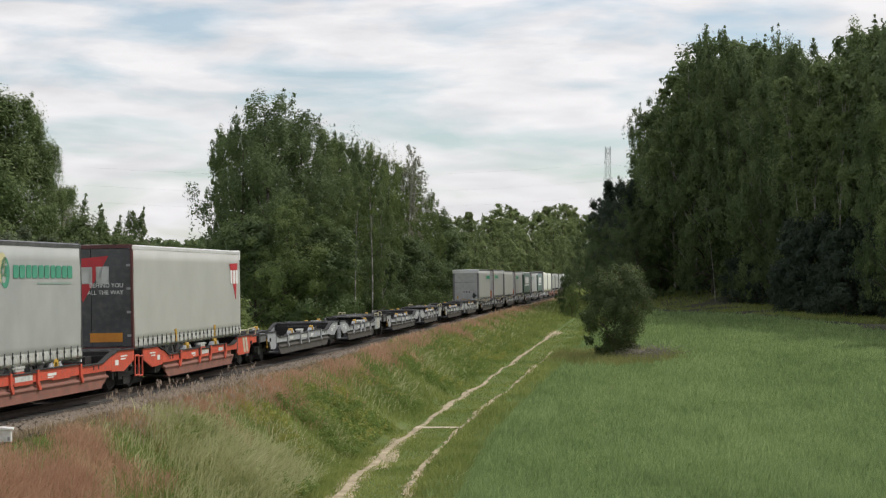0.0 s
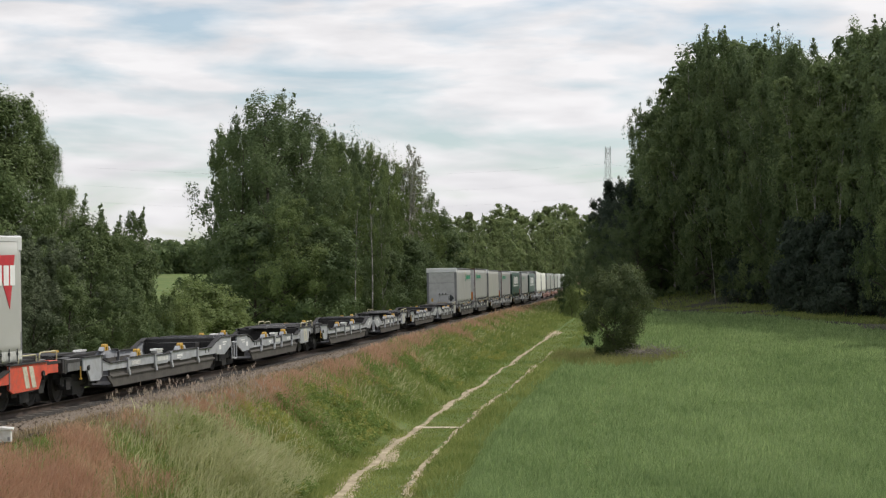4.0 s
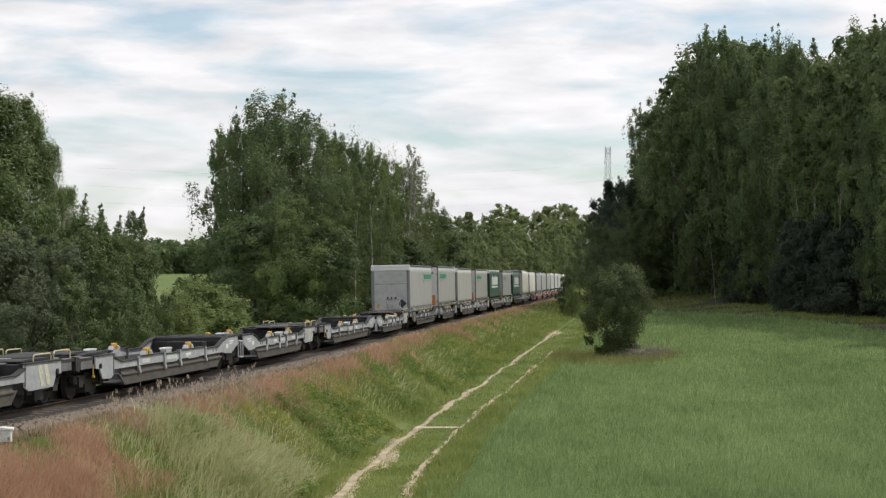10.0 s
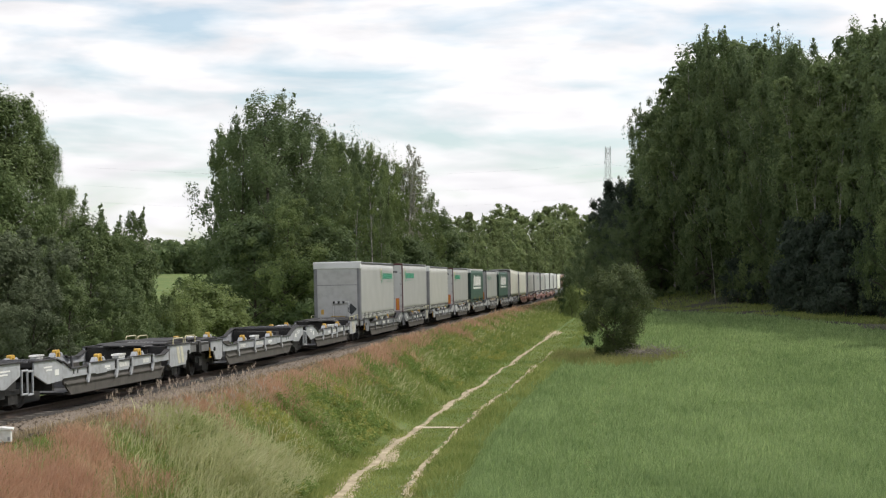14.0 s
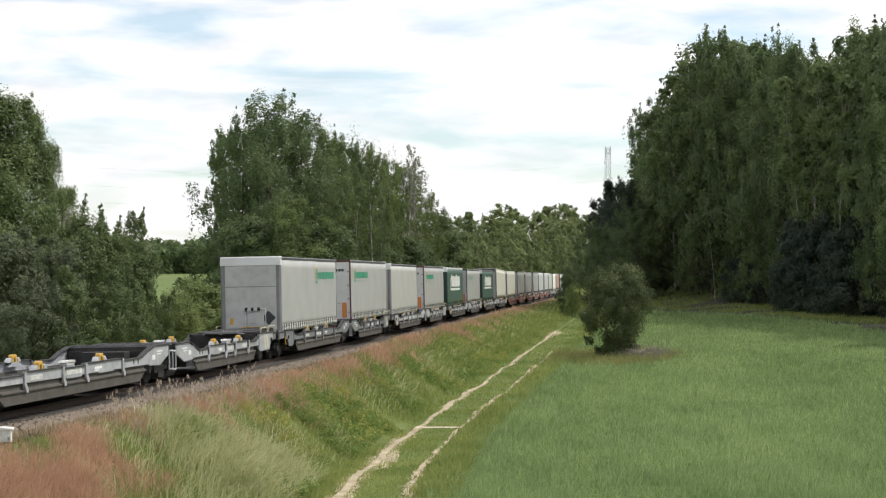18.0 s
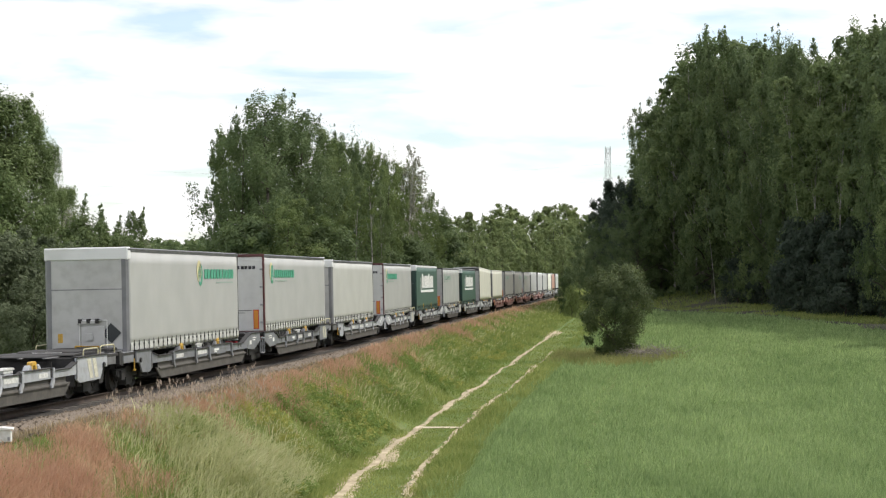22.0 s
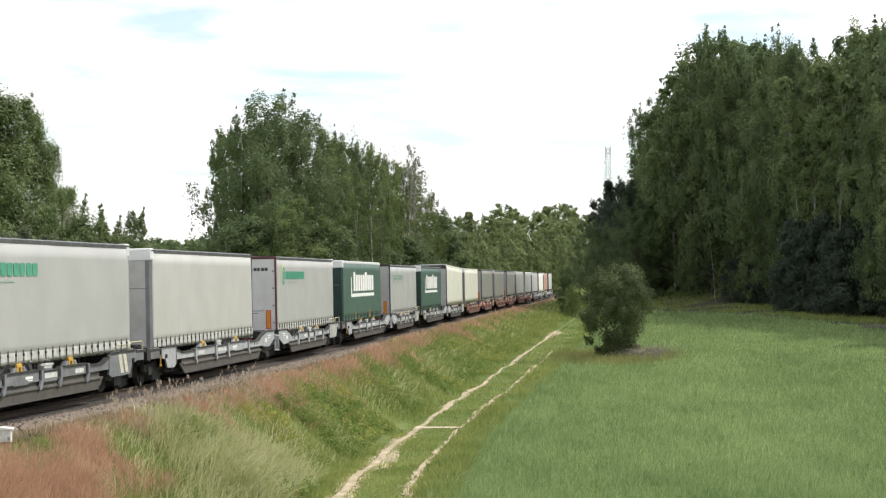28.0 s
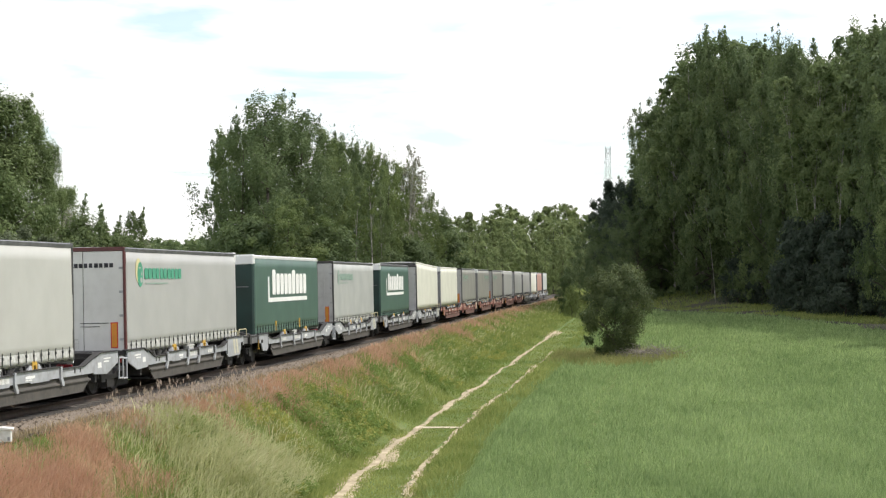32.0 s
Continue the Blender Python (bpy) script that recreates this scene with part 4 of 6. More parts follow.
# ---- pocket wagons ----
def pocket_wagon(paint, lower, label, L, p0, p1, stripes):
    """Half of a twin pocket wagon: the coupling end at y = 0, the joint at y = L; its end panel runs from p0 to p1."""
    root = new("pocket_wagon")
    tagged(root, label, "rail wagon", group="pocket wagons of the train")

    def my(y):
        return p1 + (y - 2.5) * (L - 2.5 - p1) / 12 if y < 14.5 else y - 17 + L

    def yz(pairs):
        return [(my(y), z) for y, z in pairs]

    for sx in (1, -1):
        a, b = sx * 1.36, sx * 1.41
        # sill with its stepped upper edge
        up = yz([(2.5, 1.04), (3.2, 0.90), (4.6, 0.90), (4.75, 0.97), (7.2, 0.97), (7.35, 0.92), (8.95, 0.92), (9.1, 0.97), (11.9, 0.97), (12.05, 0.90), (13.7, 0.90), (14.5, 1.12)])
        part("sill", Geo().prism([(p1, 0.72)] + up + [(my(14.5), 0.68)], a, b), paint, root, bevel=0.006)
        part("sill_flange", Geo().prism(up + [(y, z + 0.03) for y, z in reversed(up)], sx * 1.28, sx * 1.45), "black", root)
        # the ledge takes the trough's darker colour
        part("ledge", Geo().prism_y([(sx * 1.30, 0.50), (sx * 1.425, 0.50), (sx * 1.425, 0.53), (sx * 1.345, 0.58), (sx * 1.345, 0.725), (sx * 1.30, 0.725)], my(3.3), my(14.2)), lower, root, "darker sloping ledge under the sill")
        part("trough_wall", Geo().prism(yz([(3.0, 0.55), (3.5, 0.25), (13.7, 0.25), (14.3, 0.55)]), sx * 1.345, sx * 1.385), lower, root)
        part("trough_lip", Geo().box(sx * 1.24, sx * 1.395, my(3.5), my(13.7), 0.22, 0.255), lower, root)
        part("end_panel", Geo().prism([(p0, 0.82), (p0, 1.15), (p1, 1.15), (p1, 0.58), (p1 - 0.25, 0.48), (p0 + 0.6, 0.50), (p0 + 0.35, 0.80)], a, b), paint, root, bevel=0.006)
        part("end_flange", Geo().box(sx * 1.26, sx * 1.45, p0, p1, 1.155, 1.185), "black", root)
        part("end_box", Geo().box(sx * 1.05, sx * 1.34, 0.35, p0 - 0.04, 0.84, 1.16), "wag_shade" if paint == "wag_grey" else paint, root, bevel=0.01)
        part("joint_panel", Geo().prism(yz([(14.5, 0.64), (14.5, 1.06), (15.0, 1.20), (16.55, 1.20), (16.55, 0.88), (15.6, 0.60)]), a, b), paint, root, bevel=0.006)
        part("joint_flange", Geo().prism(yz([(14.5, 1.095), (15.0, 1.205), (16.6, 1.205), (16.6, 1.235), (14.98, 1.235), (14.501, 1.125)]), sx * 1.26, sx * 1.45), "black", root)
        for yy in (4.7, 7.3, 9.0, 12.0):
            y = my(yy)
            part("bracket", Geo().prism([(y - 0.06, 0.99), (y + 0.06, 0.99), (y + 0.06, 0.72), (y + 0.19, 0.56), (y + 0.19, 0.48), (y + 0.07, 0.48), (y - 0.06, 0.66)], sx * 1.41, sx * 1.46), paint, root)
            # black strip laid on the sill as the bracket's painted shadow
            part("bracket_shadow_gap", Geo().box(sx * 1.405, sx * 1.43, y + 0.062, y + 0.13, 0.74, 0.96), "black", root)
        for yy in (6.0, 8.1, 10.5):
            y = my(yy)
            seat = part("pin_seat", Geo().prism([(y - 0.45, 0.86), (y - 0.22, 0.98), (y + 0.22, 0.98), (y + 0.45, 0.86)], sx * 1.16, sx * 1.36), paint, root)
            if yy != 8.1:
                for k in (-1, 1):
                    lug = [(y + k * 0.20, 0.98), (y + k * 0.22, 1.09), (y + k * 0.30, 1.12), (y + k * 0.40, 1.05), (y + k * 0.47, 0.98)]
                    part("pin_lug", Geo().prism(lug, sx * 1.19, sx * 1.35), "wag_grey" if paint != "wag_dull" else paint, seat, "grey pivot lug", bevel=0.008)
            if yy == 8.1:
                part("chock_cap", Geo().prism([(y - 0.36, 1.07), (y - 0.30, 1.12), (y + 0.26, 1.12), (y + 0.34, 1.07)], sx * 1.12, sx * 1.36), "data_white", seat, "pale steel cap")
                part("chock_box", Geo().box(sx * 1.14, sx * 1.34, y - 0.30, y + 0.30, 0.985, 1.07), "data_white", seat, "pale steel box", bevel=0.015)
            if yy != 8.1:
                part("pin", Geo().prism([(y - 0.18, 0.98), (y - 0.16, 1.17), (y - 0.12, 1.20), (y + 0.12, 1.20), (y + 0.16, 1.17), (y + 0.18, 0.98), (y + 0.08, 0.98), (y + 0.07, 1.10), (y - 0.07, 1.10), (y - 0.08, 0.98)],
                                        sx * 1.20, sx * 1.34), "yellow", seat, "yellow folding container pin", bevel=0.012)
        # panels that hang lower than the sill between the brackets
        for y0, y1, z0 in ((7.55, 8.75, 0.655), (10.0, 11.3, 0.665)):
            part("hanging_panel", Geo().prism([(my(y0), 0.90), (my(y0), z0 + 0.04), (my(y0) + 0.05, z0), (my(y1) - 0.05, z0), (my(y1), z0 + 0.04), (my(y1), 0.90)], sx * 1.395, sx * 1.4125), paint, root)
        for yy in (13.0, 13.4):
            part("slot", Geo().box(sx * 1.411, sx * 1.414, my(yy), my(yy) + 0.10, 0.76, 0.88), "black", root, "dark slot")
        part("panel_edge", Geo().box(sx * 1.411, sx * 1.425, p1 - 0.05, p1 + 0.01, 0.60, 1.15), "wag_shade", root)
        part("lash_ring", Geo().tube((sx * 1.42, p0 + 0.35, 0.88), (sx * 1.46, p0 + 0.35, 0.88), 0.075, 10), "black", root, "dark lashing ring")
        part("data_plate", Geo().box(sx * 1.413, sx * 1.418, my(7.6), my(8.7), 0.75, 0.89), "data_white", root, "pale data plate")
        part("data_plate", Geo().box(sx * 1.413, sx * 1.418, my(5.1), my(5.9), 0.76, 0.88), "data_white", root, "pale data plate")
        for y0, y1, z0, z1 in ((9.7, 10.3, 0.79, 0.86), (9.7, 10.1, 0.74, 0.77), (15.3, 15.9, 1.02, 1.06), (15.3, 15.75, 0.94, 0.98), (14.8, 15.1, 0.80, 0.95)):
            part("painted_mark", Geo().box(sx * 1.413, sx * 1.417, my(y0), my(y1), z0, z1), "logo_white", root)
        if stripes:
            q = p0 + 0.75
            for k in (0.0, 0.42):
                part("chevron", Geo().prism([(q + k, 0.56), (q + k + 0.27, 0.56), (q + k + 0.49, 1.10), (q + k + 0.22, 1.10)], sx * 1.411, sx * 1.416), "chevron_paint", root, "pale slanted stripe")
        part("buffer", Geo().tube((sx * 0.875, 0.35, 1.03), (sx * 0.875, -0.02, 1.03), 0.11, 12).tube((sx * 0.875, -0.02, 1.03), (sx * 0.875, -0.06, 1.03), 0.23, 14), "black", root)
        y = L - 0.35
        part("hoop_step", Geo().tube((sx * 1.40, y, 1.0), (sx * 1.40, y, 0.42), 0.028).tube((sx * 1.40, y + 0.36, 1.0), (sx * 1.40, y + 0.36, 0.42), 0.028).tube((sx * 1.40, y - 0.02, 0.42), (sx * 1.40, y + 0.38, 0.42), 0.028)
             .tube((sx * 1.40, y - 0.02, 1.0), (sx * 1.40, y + 0.38, 1.0), 0.028), paint, root)
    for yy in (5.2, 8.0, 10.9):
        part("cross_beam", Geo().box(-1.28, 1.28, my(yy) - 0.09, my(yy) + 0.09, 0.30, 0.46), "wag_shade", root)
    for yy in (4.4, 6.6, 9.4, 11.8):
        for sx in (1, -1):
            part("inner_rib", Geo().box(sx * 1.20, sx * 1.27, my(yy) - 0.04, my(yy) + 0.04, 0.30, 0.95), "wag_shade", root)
    part("brake_lever", Geo().tube((1.43, p0 - 0.3, 0.62), (1.43, p0 - 0.3, 0.95), 0.02).tube((1.40, p0 - 0.3, 0.62), (1.47, p0 - 0.3, 0.62), 0.03), "yellow", root)
    # black box added to close the view through below the joint
    part("joint_beam", Geo().box(-0.7, 0.7, L - 2.7, L - 0.1, 0.12, 1.07), "black", root)
    part("end_beam", Geo().box(-0.7, 0.7, 0.3, p1, 0.62, 1.06), "black", root)
    part("pocket_floor", Geo().box(-1.25, 1.25, my(3.4), my(13.9), 0.24, 0.29), "black", root)
    part("end_deck", Geo().box(-1.35, 1.35, 0.12, p1 - 0.1, 1.07, 1.15).box(-1.3, 1.3, p1 - 0.2, p1 - 0.1, 0.4, 1.07), "black", root)
    part("joint_deck", Geo().box(-1.35, 1.35, my(15.0), my(16.6), 1.08, 1.195).box(-1.3, 1.3, my(14.85), my(15.0), 0.4, 1.08), "black", root)
    for xx in (-0.7, 0.0, 0.7):
        part("deck_bar", Geo().box(xx - 0.05, xx + 0.05, 0.2, p1 + 0.5, 1.155, 1.19), "wag_shade", root, bevel=0.008)
    for y0, y1, z, x0, x1 in ((0.5, 2.2, 1.26, -0.9, 0.9), (1.2, 3.3, 1.215, -1.15, 1.15), (2.3, 4.1, 1.20, -0.7, 0.7)):
        part("saddle_plate", Geo().prism([(y0, z), (y0 + 0.2, z + 0.03), (y1 - 0.2, z + 0.03), (y1, z), (y1, z - 0.02), (y0, z - 0.02)], x0, x1), "black", root, "flat dark saddle plate")
    part("hitch_plate", Geo().prism([(1.3, 1.235), (2.3, 1.235), (2.3, 1.255), (1.3, 1.255)], -0.42, 0.42), "data_white", root, "worn steel hitch plate")
    for yy in (15.3, 16.2):
        part("joint_bar", Geo().box(-1.1, 1.1, my(yy) - 0.06, my(yy) + 0.06, 1.20, 1.235), "wag_shade", root)
    part("head_beam", Geo().box(-1.38, 1.38, 0.0, 0.14, 0.80, 1.18), "black", root)
    part("saddle", Geo().prism([(1.0, 1.155), (1.2, 1.23), (2.4, 1.23), (2.7, 1.155)], -0.6, 0.6).box(-1.1, -0.95, 0.6, 3.2, 1.155, 1.20).box(0.95, 1.1, 0.6, 3.2, 1.155, 1.20), "wag_shade", root, "folded kingpin saddle", bevel=0.015)
    for ya, yb, zt in ((0.35, 1.55, 1.40), (1.75, 2.95, 1.36)) if paint != "wag_faded" else ():
        hoop = Geo().tube((-1.3, ya, 1.15), (-1.3, ya, zt - 0.06), 0.02).tube((-1.3, yb, 1.15), (-1.3, yb, zt - 0.06), 0.02).tube((-1.3, ya + 0.08, zt), (-1.3, yb - 0.08, zt), 0.02)
        hoop.tube((-1.3, ya, zt - 0.06), (-1.3, ya + 0.08, zt), 0.02).tube((-1.3, yb, zt - 0.06), (-1.3, yb - 0.08, zt), 0.02)
        part("grab_rail", hoop, "pale_tube", root, "pale yellow tube hoop")
    part("coupling", Geo().box(-0.06, 0.06, -0.22, 0.2, 0.96, 1.08).tube((0, -0.2, 1.0), (0, -0.2, 0.62), 0.05), "black", root)
    return root


WHEELSETS = []
WS = {}


def bogie(parent, yc, turned):
    if not WS:
        prof = [(0.55, 0.10), (0.70, 0.12), (0.70, 0.40), (0.685, 0.46), (0.715, 0.49), (0.725, 0.46), (0.82, 0.445), (0.82, 0.38), (0.78, 0.34), (0.77, 0.16), (0.84, 0.12), (0.84, 0.0)]
        WS["set"] = Geo().lathe(prof, 20).lathe([(-x, r) for x, r in prof], 20).tube((-0.6, 0, 0), (0.6, 0, 0), 0.085, 10).box(0.775, 0.80, -0.04, 0.04, 0.18, 0.34).box(-0.80, -0.775, -0.04, 0.04, 0.18, 0.34).mesh("wheelset", "wheel_steel")
        g = Geo()
        for sx in (1, -1):
            g.prism([(-1.35, 0.50), (-1.35, 0.66), (-0.5, 0.66), (-0.3, 0.52), (0.3, 0.52), (0.5, 0.66), (1.35, 0.66), (1.35, 0.50), (0.45, 0.40), (-0.45, 0.40)], sx * 0.93, sx * 1.05)
            for yy in (-0.9, 0.9):
                g.box(sx * 0.90, sx * 1.12, yy - 0.17, yy + 0.17, 0.34, 0.62).tube((sx * 1.0, yy - 0.28, 0.44), (sx * 1.0, yy - 0.28, 0.60), 0.09, 10).tube((sx * 1.0, yy + 0.28, 0.44), (sx * 1.0, yy + 0.28, 0.60), 0.09, 10)
        # centre boxes added to fill the dark space between the wheels
        g.box(-1.0, 1.0, -0.28, 0.28, 0.50, 0.72).box(-0.5, 0.5, -1.7, 1.7, 0.06, 0.58).box(-1.02, 1.02, -0.30, 0.30, 0.16, 0.42)
        # black too, with the darkness under the wagon in its colour
        WS["frame"] = g.mesh("bogie_frame", "black")
    fr = part("bogie_frame", WS["frame"], "black", parent, at=pose(0, yc, 0))
    for yy in (-0.9, 0.9):
        w = part("wheelset", WS["set"], "wheel_steel", fr, at=pose(0, yy, 0.46))
        WHEELSETS.append((w, yy, turned))


def build_wagons():
    kinds = {}
    for half, L, p0, p1 in ((0, 18.15, 1.4, 3.0), (1, 16.05, 1.3, 3.8)):
        kinds["grey", half] = pocket_wagon("wag_grey", "wag_lower", "weathered grey steel pocket wagon with yellow container pins", L, p0, p1, half == 1)
        kinds["dull", half] = pocket_wagon("wag_dull", "wag_lower", "dull dark grey steel pocket wagon with yellow container pins", L, p0, p1, half == 1)
        kinds["faded", half] = pocket_wagon("wag_faded", "wag_faded_lower", "dusty faded red steel pocket wagon with yellow container pins", L, p0, p1, half == 1)
        kinds["red", half] = pocket_wagon("wag_red", "wag_red_lower", "weathered red steel pocket wagon with yellow container pins", L, p0, p1, half == 1)
    used = set()
    for u in range(-4, 9):
        for half in (0, 1):
            src = kinds["red" if u == -4 else "faded" if u in (4, 5, 6) else "dull" if u == 0 else "grey", half]
            if src in used:
                ob = copy_thing(src, pose(0, 0, 0))
            else:
                ob = src
                used.add(src)
            off = -1.1 + u * 34.2 + (18.15 if half else 0.0)
            TRAIN.append((ob, off, 1.9 if half == 0 else 0.0, 18.15 if half == 0 else 14.15, 16.05 if half else 0.0, 0.0))
            WAGONS.append((ob, half))
    for ob, half in WAGONS:
        bogie(ob, 1.9, half)
        if half == 0:
            bogie(ob, 18.15, half)


WAGONS = []
build_wagons()
S_FRONT = 77.97


# ---- trees ----
def crown_arrays(rng, centres, radii, per, size, droop=0.2, flat=0.7, heart=None):
    """Leaves, a triangle each, scattered in clumps: verts, faces and the normals by which they catch the light."""
    n = len(centres)
    idx = np.repeat(np.arange(n), per)
    p = rng.normal(size=(len(idx), 3))
    p /= np.linalg.norm(p, axis=1, keepdims=True)
    p *= (rng.uniform(0, 1, len(idx)) ** 0.45)[:, None]
    c = centres[idx] + p * radii[idx][:, None] * np.array([1, 1, flat])
    c[:, 2] -= droop * radii[idx] * (p[:, 0] ** 2 + p[:, 1] ** 2)
    face = p + rng.normal(size=p.shape) * 0.55
    if heart is not None:
        far_out = c - heart
        face = face + 0.8 * far_out / (np.linalg.norm(far_out, axis=1, keepdims=True) + 1e-6)
    face[:, 2] += 0.35
    face /= np.linalg.norm(face, axis=1, keepdims=True)
    a = np.cross(face, rng.normal(size=p.shape))
    a[:, 2] -= 0.9 * droop
    a /= np.linalg.norm(a, axis=1, keepdims=True)
    b = np.cross(face, a)
    b /= np.linalg.norm(b, axis=1, keepdims=True)
    s = (size * rng.uniform(0.6, 1.35, len(idx)))[:, None]
    v = np.stack([c - a * s * 0.4 - b * s * 0.38, c - a * s * 0.4 + b * s * 0.38, c + a * s * 0.65], 1).reshape(-1, 3)
    return v, np.arange(len(v)).reshape(-1, 3)


def tree_kind(name, seed, h, r, base, clumps, per, size, leaf_mat, bark, profile="oval", droop=0.2, lean=0.0, trunk_r=0.16, twigs=0, fine=1.0, flat=0.7, up=0.0, boughs=0):
    """One tree at the origin: trunk with limbs and a crown of leaf clumps. base: where the crown begins, as a share of h."""
    rng = np.random.default_rng(seed)
    root = new(name)
    g = Geo()
    bend = rng.uniform(0, 6)

    def axis(u):
        return Vector((lean * u * h + 0.02 * h * math.sin(2.5 * u + bend), 0.02 * h * math.sin(3.1 * u + bend * 2), u * h))

    for i in range(8):
        u0, u1 = i / 8 * 0.95, (i + 1) / 8 * 0.95
        g.tube(axis(u0), axis(u1), trunk_r * (1 - 0.88 * u0), 7, trunk_r * (1 - 0.88 * u1))

    def spread(k):
        """How far the crown reaches at the share k of its height."""
        if profile == "oval":
            return math.sqrt(max(0.04, 1 - ((k - 0.42) / 0.61) ** 2))
        if profile == "cone":
            return 1.02 - k
        if profile == "point":
            return 1.12 * max(0.0, 1 - k) ** 0.62
        if profile == "egg":
            return math.sin(math.pi * (0.06 + 0.80 * k)) ** 0.75
        if profile == "dome":
            return math.sqrt(max(0.02, 1 - (k * 0.98) ** 2.2))
        return (0.55 + 0.45 * math.sin(math.pi * k)) * (1 - 0.75 * max(0.0, (k - 0.72) / 0.28) ** 1.3)

    def limb(c, u, thick):
        a = axis(max(0.08, u - 0.10 - 0.10 * rng.uniform()))
        mid = a.lerp(c, 0.55) + Vector((0, 0, 0.03 * h * rng.uniform(-0.3, 1)))
        rr = trunk_r * thick * (1.1 - u)
        g.tube(a, mid, rr + 0.015, 5, rr * 0.7 + 0.01)
        g.tube(mid, c, rr * 0.7 + 0.01, 5, 0.008)

    # boughs: rounded masses of foliage with shade between them
    masses = []
    for i in range(boughs):
        k = min(0.97, max(0.01, (i + 0.5) / boughs + rng.uniform(-0.04, 0.04))) ** 0.9
        u = base + (0.97 - base) * k
        w, ang = spread(k), i * 2.39996 + rng.uniform(-0.35, 0.35) + bend
        size_b = r * (0.20 + 0.16 * w) * rng.uniform(0.8, 1.2)
        q = max(0.0, r * w * rng.uniform(0.86, 1.06) - 0.75 * size_b)
        c = axis(u) + Vector((q * math.cos(ang), q * math.sin(ang), 0))
        masses.append((c, size_b, u))
        limb(c, u, 0.4)
    cs, rs, ns = [], [], []
    for i in range(clumps):
        if boughs and i % 5:
            m, size_b, u = masses[int(rng.integers(boughs))]
            d = Vector(rng.normal(size=3)).normalized()
            if d.z < -0.2:
                d.z *= 0.5
            c = m + d * size_b * rng.uniform(0.55, 1.0)
            c.z += 0.15 * (flat - 0.7) * size_b
            cs.append(c)
            rs.append(size_b * fine * rng.uniform(0.22, 0.42))
            ns.append(per)
            if i % 5 == 1:
                tip = c + d * size_b * 0.34 + Vector((0, 0, (0.3 + 5.0 * up) * size_b * rng.uniform(0.4, 1.1)))
                cs += [c.lerp(tip, 0.55), tip]
                rs += [size_b * 0.16, size_b * 0.09]
                ns += [per // 3, per // 6]
            continue
        u = base + (0.985 - base) * rng.uniform(0, 1) ** 0.85
        w = spread((u - base) / (1 - base))
        ang = rng.uniform(0, 2 * math.pi)
        lob = 0.78 + 0.30 * math.sin(2 * ang + bend) * math.sin(5 * u + bend) + 0.12 * math.sin(5 * ang + 9 * u)
        inside = i % 4 == 3 or boughs > 0
        q = 0.94 * r * w * lob * (rng.uniform(0.1, 0.6) if inside else rng.uniform(0.62, 1.0))
        c = axis(u) + Vector((q * math.cos(ang), q * math.sin(ang), 0))
        cs.append(c)
        rs.append(r * fine * (rng.uniform(0.24, 0.36) if inside else rng.uniform(0.12, 0.26)) * (0.6 + 0.4 * w))
        ns.append(per)
        if i % 4 == 1 and not boughs:
            # a loose spray beyond the crown's edge
            tip = axis(u) + (c - axis(u)) * (1.12 + 0.16 * rng.uniform()) + Vector((0, 0, 0.02 * h * rng.uniform(-0.5, 1) + up * h * rng.uniform(0.6, 1.2)))
            cs += [c.lerp(tip, 0.5), tip]
            rs += [r * 0.07, r * 0.05]
            ns += [per // 7, per // 10]
        if i % 3 == 0:
            limb(c, u, 0.28)
    part("trunk", g, bark, root, smooth=True)
    heart = np.array((0, 0, h * (base + 1) / 2))
    v, f = crown_arrays(rng, np.array([tuple(c) for c in cs]), np.array(rs), np.array(ns), size, droop, flat, heart)
    if twigs:
        # hanging sprays at the crown's edge
        pick = rng.integers(0, len(cs), twigs)
        cc = np.array([tuple(cs[i]) for i in pick])
        d = cc - np.array([tuple(axis(c[2] / h)) for c in cc])
        d[:, 2] = 0
        cc = cc + d * 0.22
        m = 26
        t = np.tile(np.linspace(0, 1, m), twigs)
        base_p = np.repeat(cc, m, 0)
        L = np.repeat(rng.uniform(0.06, 0.13, twigs) * h, m)
        pts = base_p + np.stack([np.zeros_like(t), np.zeros_like(t), -t * L], -1) + rng.normal(size=(len(t), 3)) * 0.012 * h
        v2, f2 = crown_arrays(rng, pts, np.full(len(pts), 0.12), 3, size * 0.8, 0.4, heart=heart)
        f2 = f2 + len(v)
        v, f = np.concatenate([v, v2]), np.concatenate([f, f2])
    part("crown", raw_mesh("crown", v, f, leaf_mat), leaf_mat, root)
    root["h"] = h * (1 + 0.7 * up)
    return root


def place(px, depth):
    """A spot on the ground in the direction px (of 1568 across), depth metres ahead."""
    x = (px - 784) / 3144 * depth
    return x, depth, float(ground_z(x, depth))


def top_height(py, depth):
    return 3.476 + (489.5 - py) / 3144 * depth


PLANTED = set()


def plant(src, px, depth, top_py, width_scale=1.0, turn=0.0, label="", category="tree", group="", sink=0.1):
    x, y, z = place(px, depth)
    h = top_height(top_py, depth) - z
    k = h / src["h"]
    if src in PLANTED:
        ob = copy_thing(src, pose(0, 0, 0))
    else:
        ob = src
        PLANTED.add(src)
    ob.matrix_basis = pose(x, y, z - sink, 0, 0, turn) @ Matrix.Diagonal((k * width_scale, k * width_scale, k, 1))
    tagged(ob, label, category, group)
    return ob


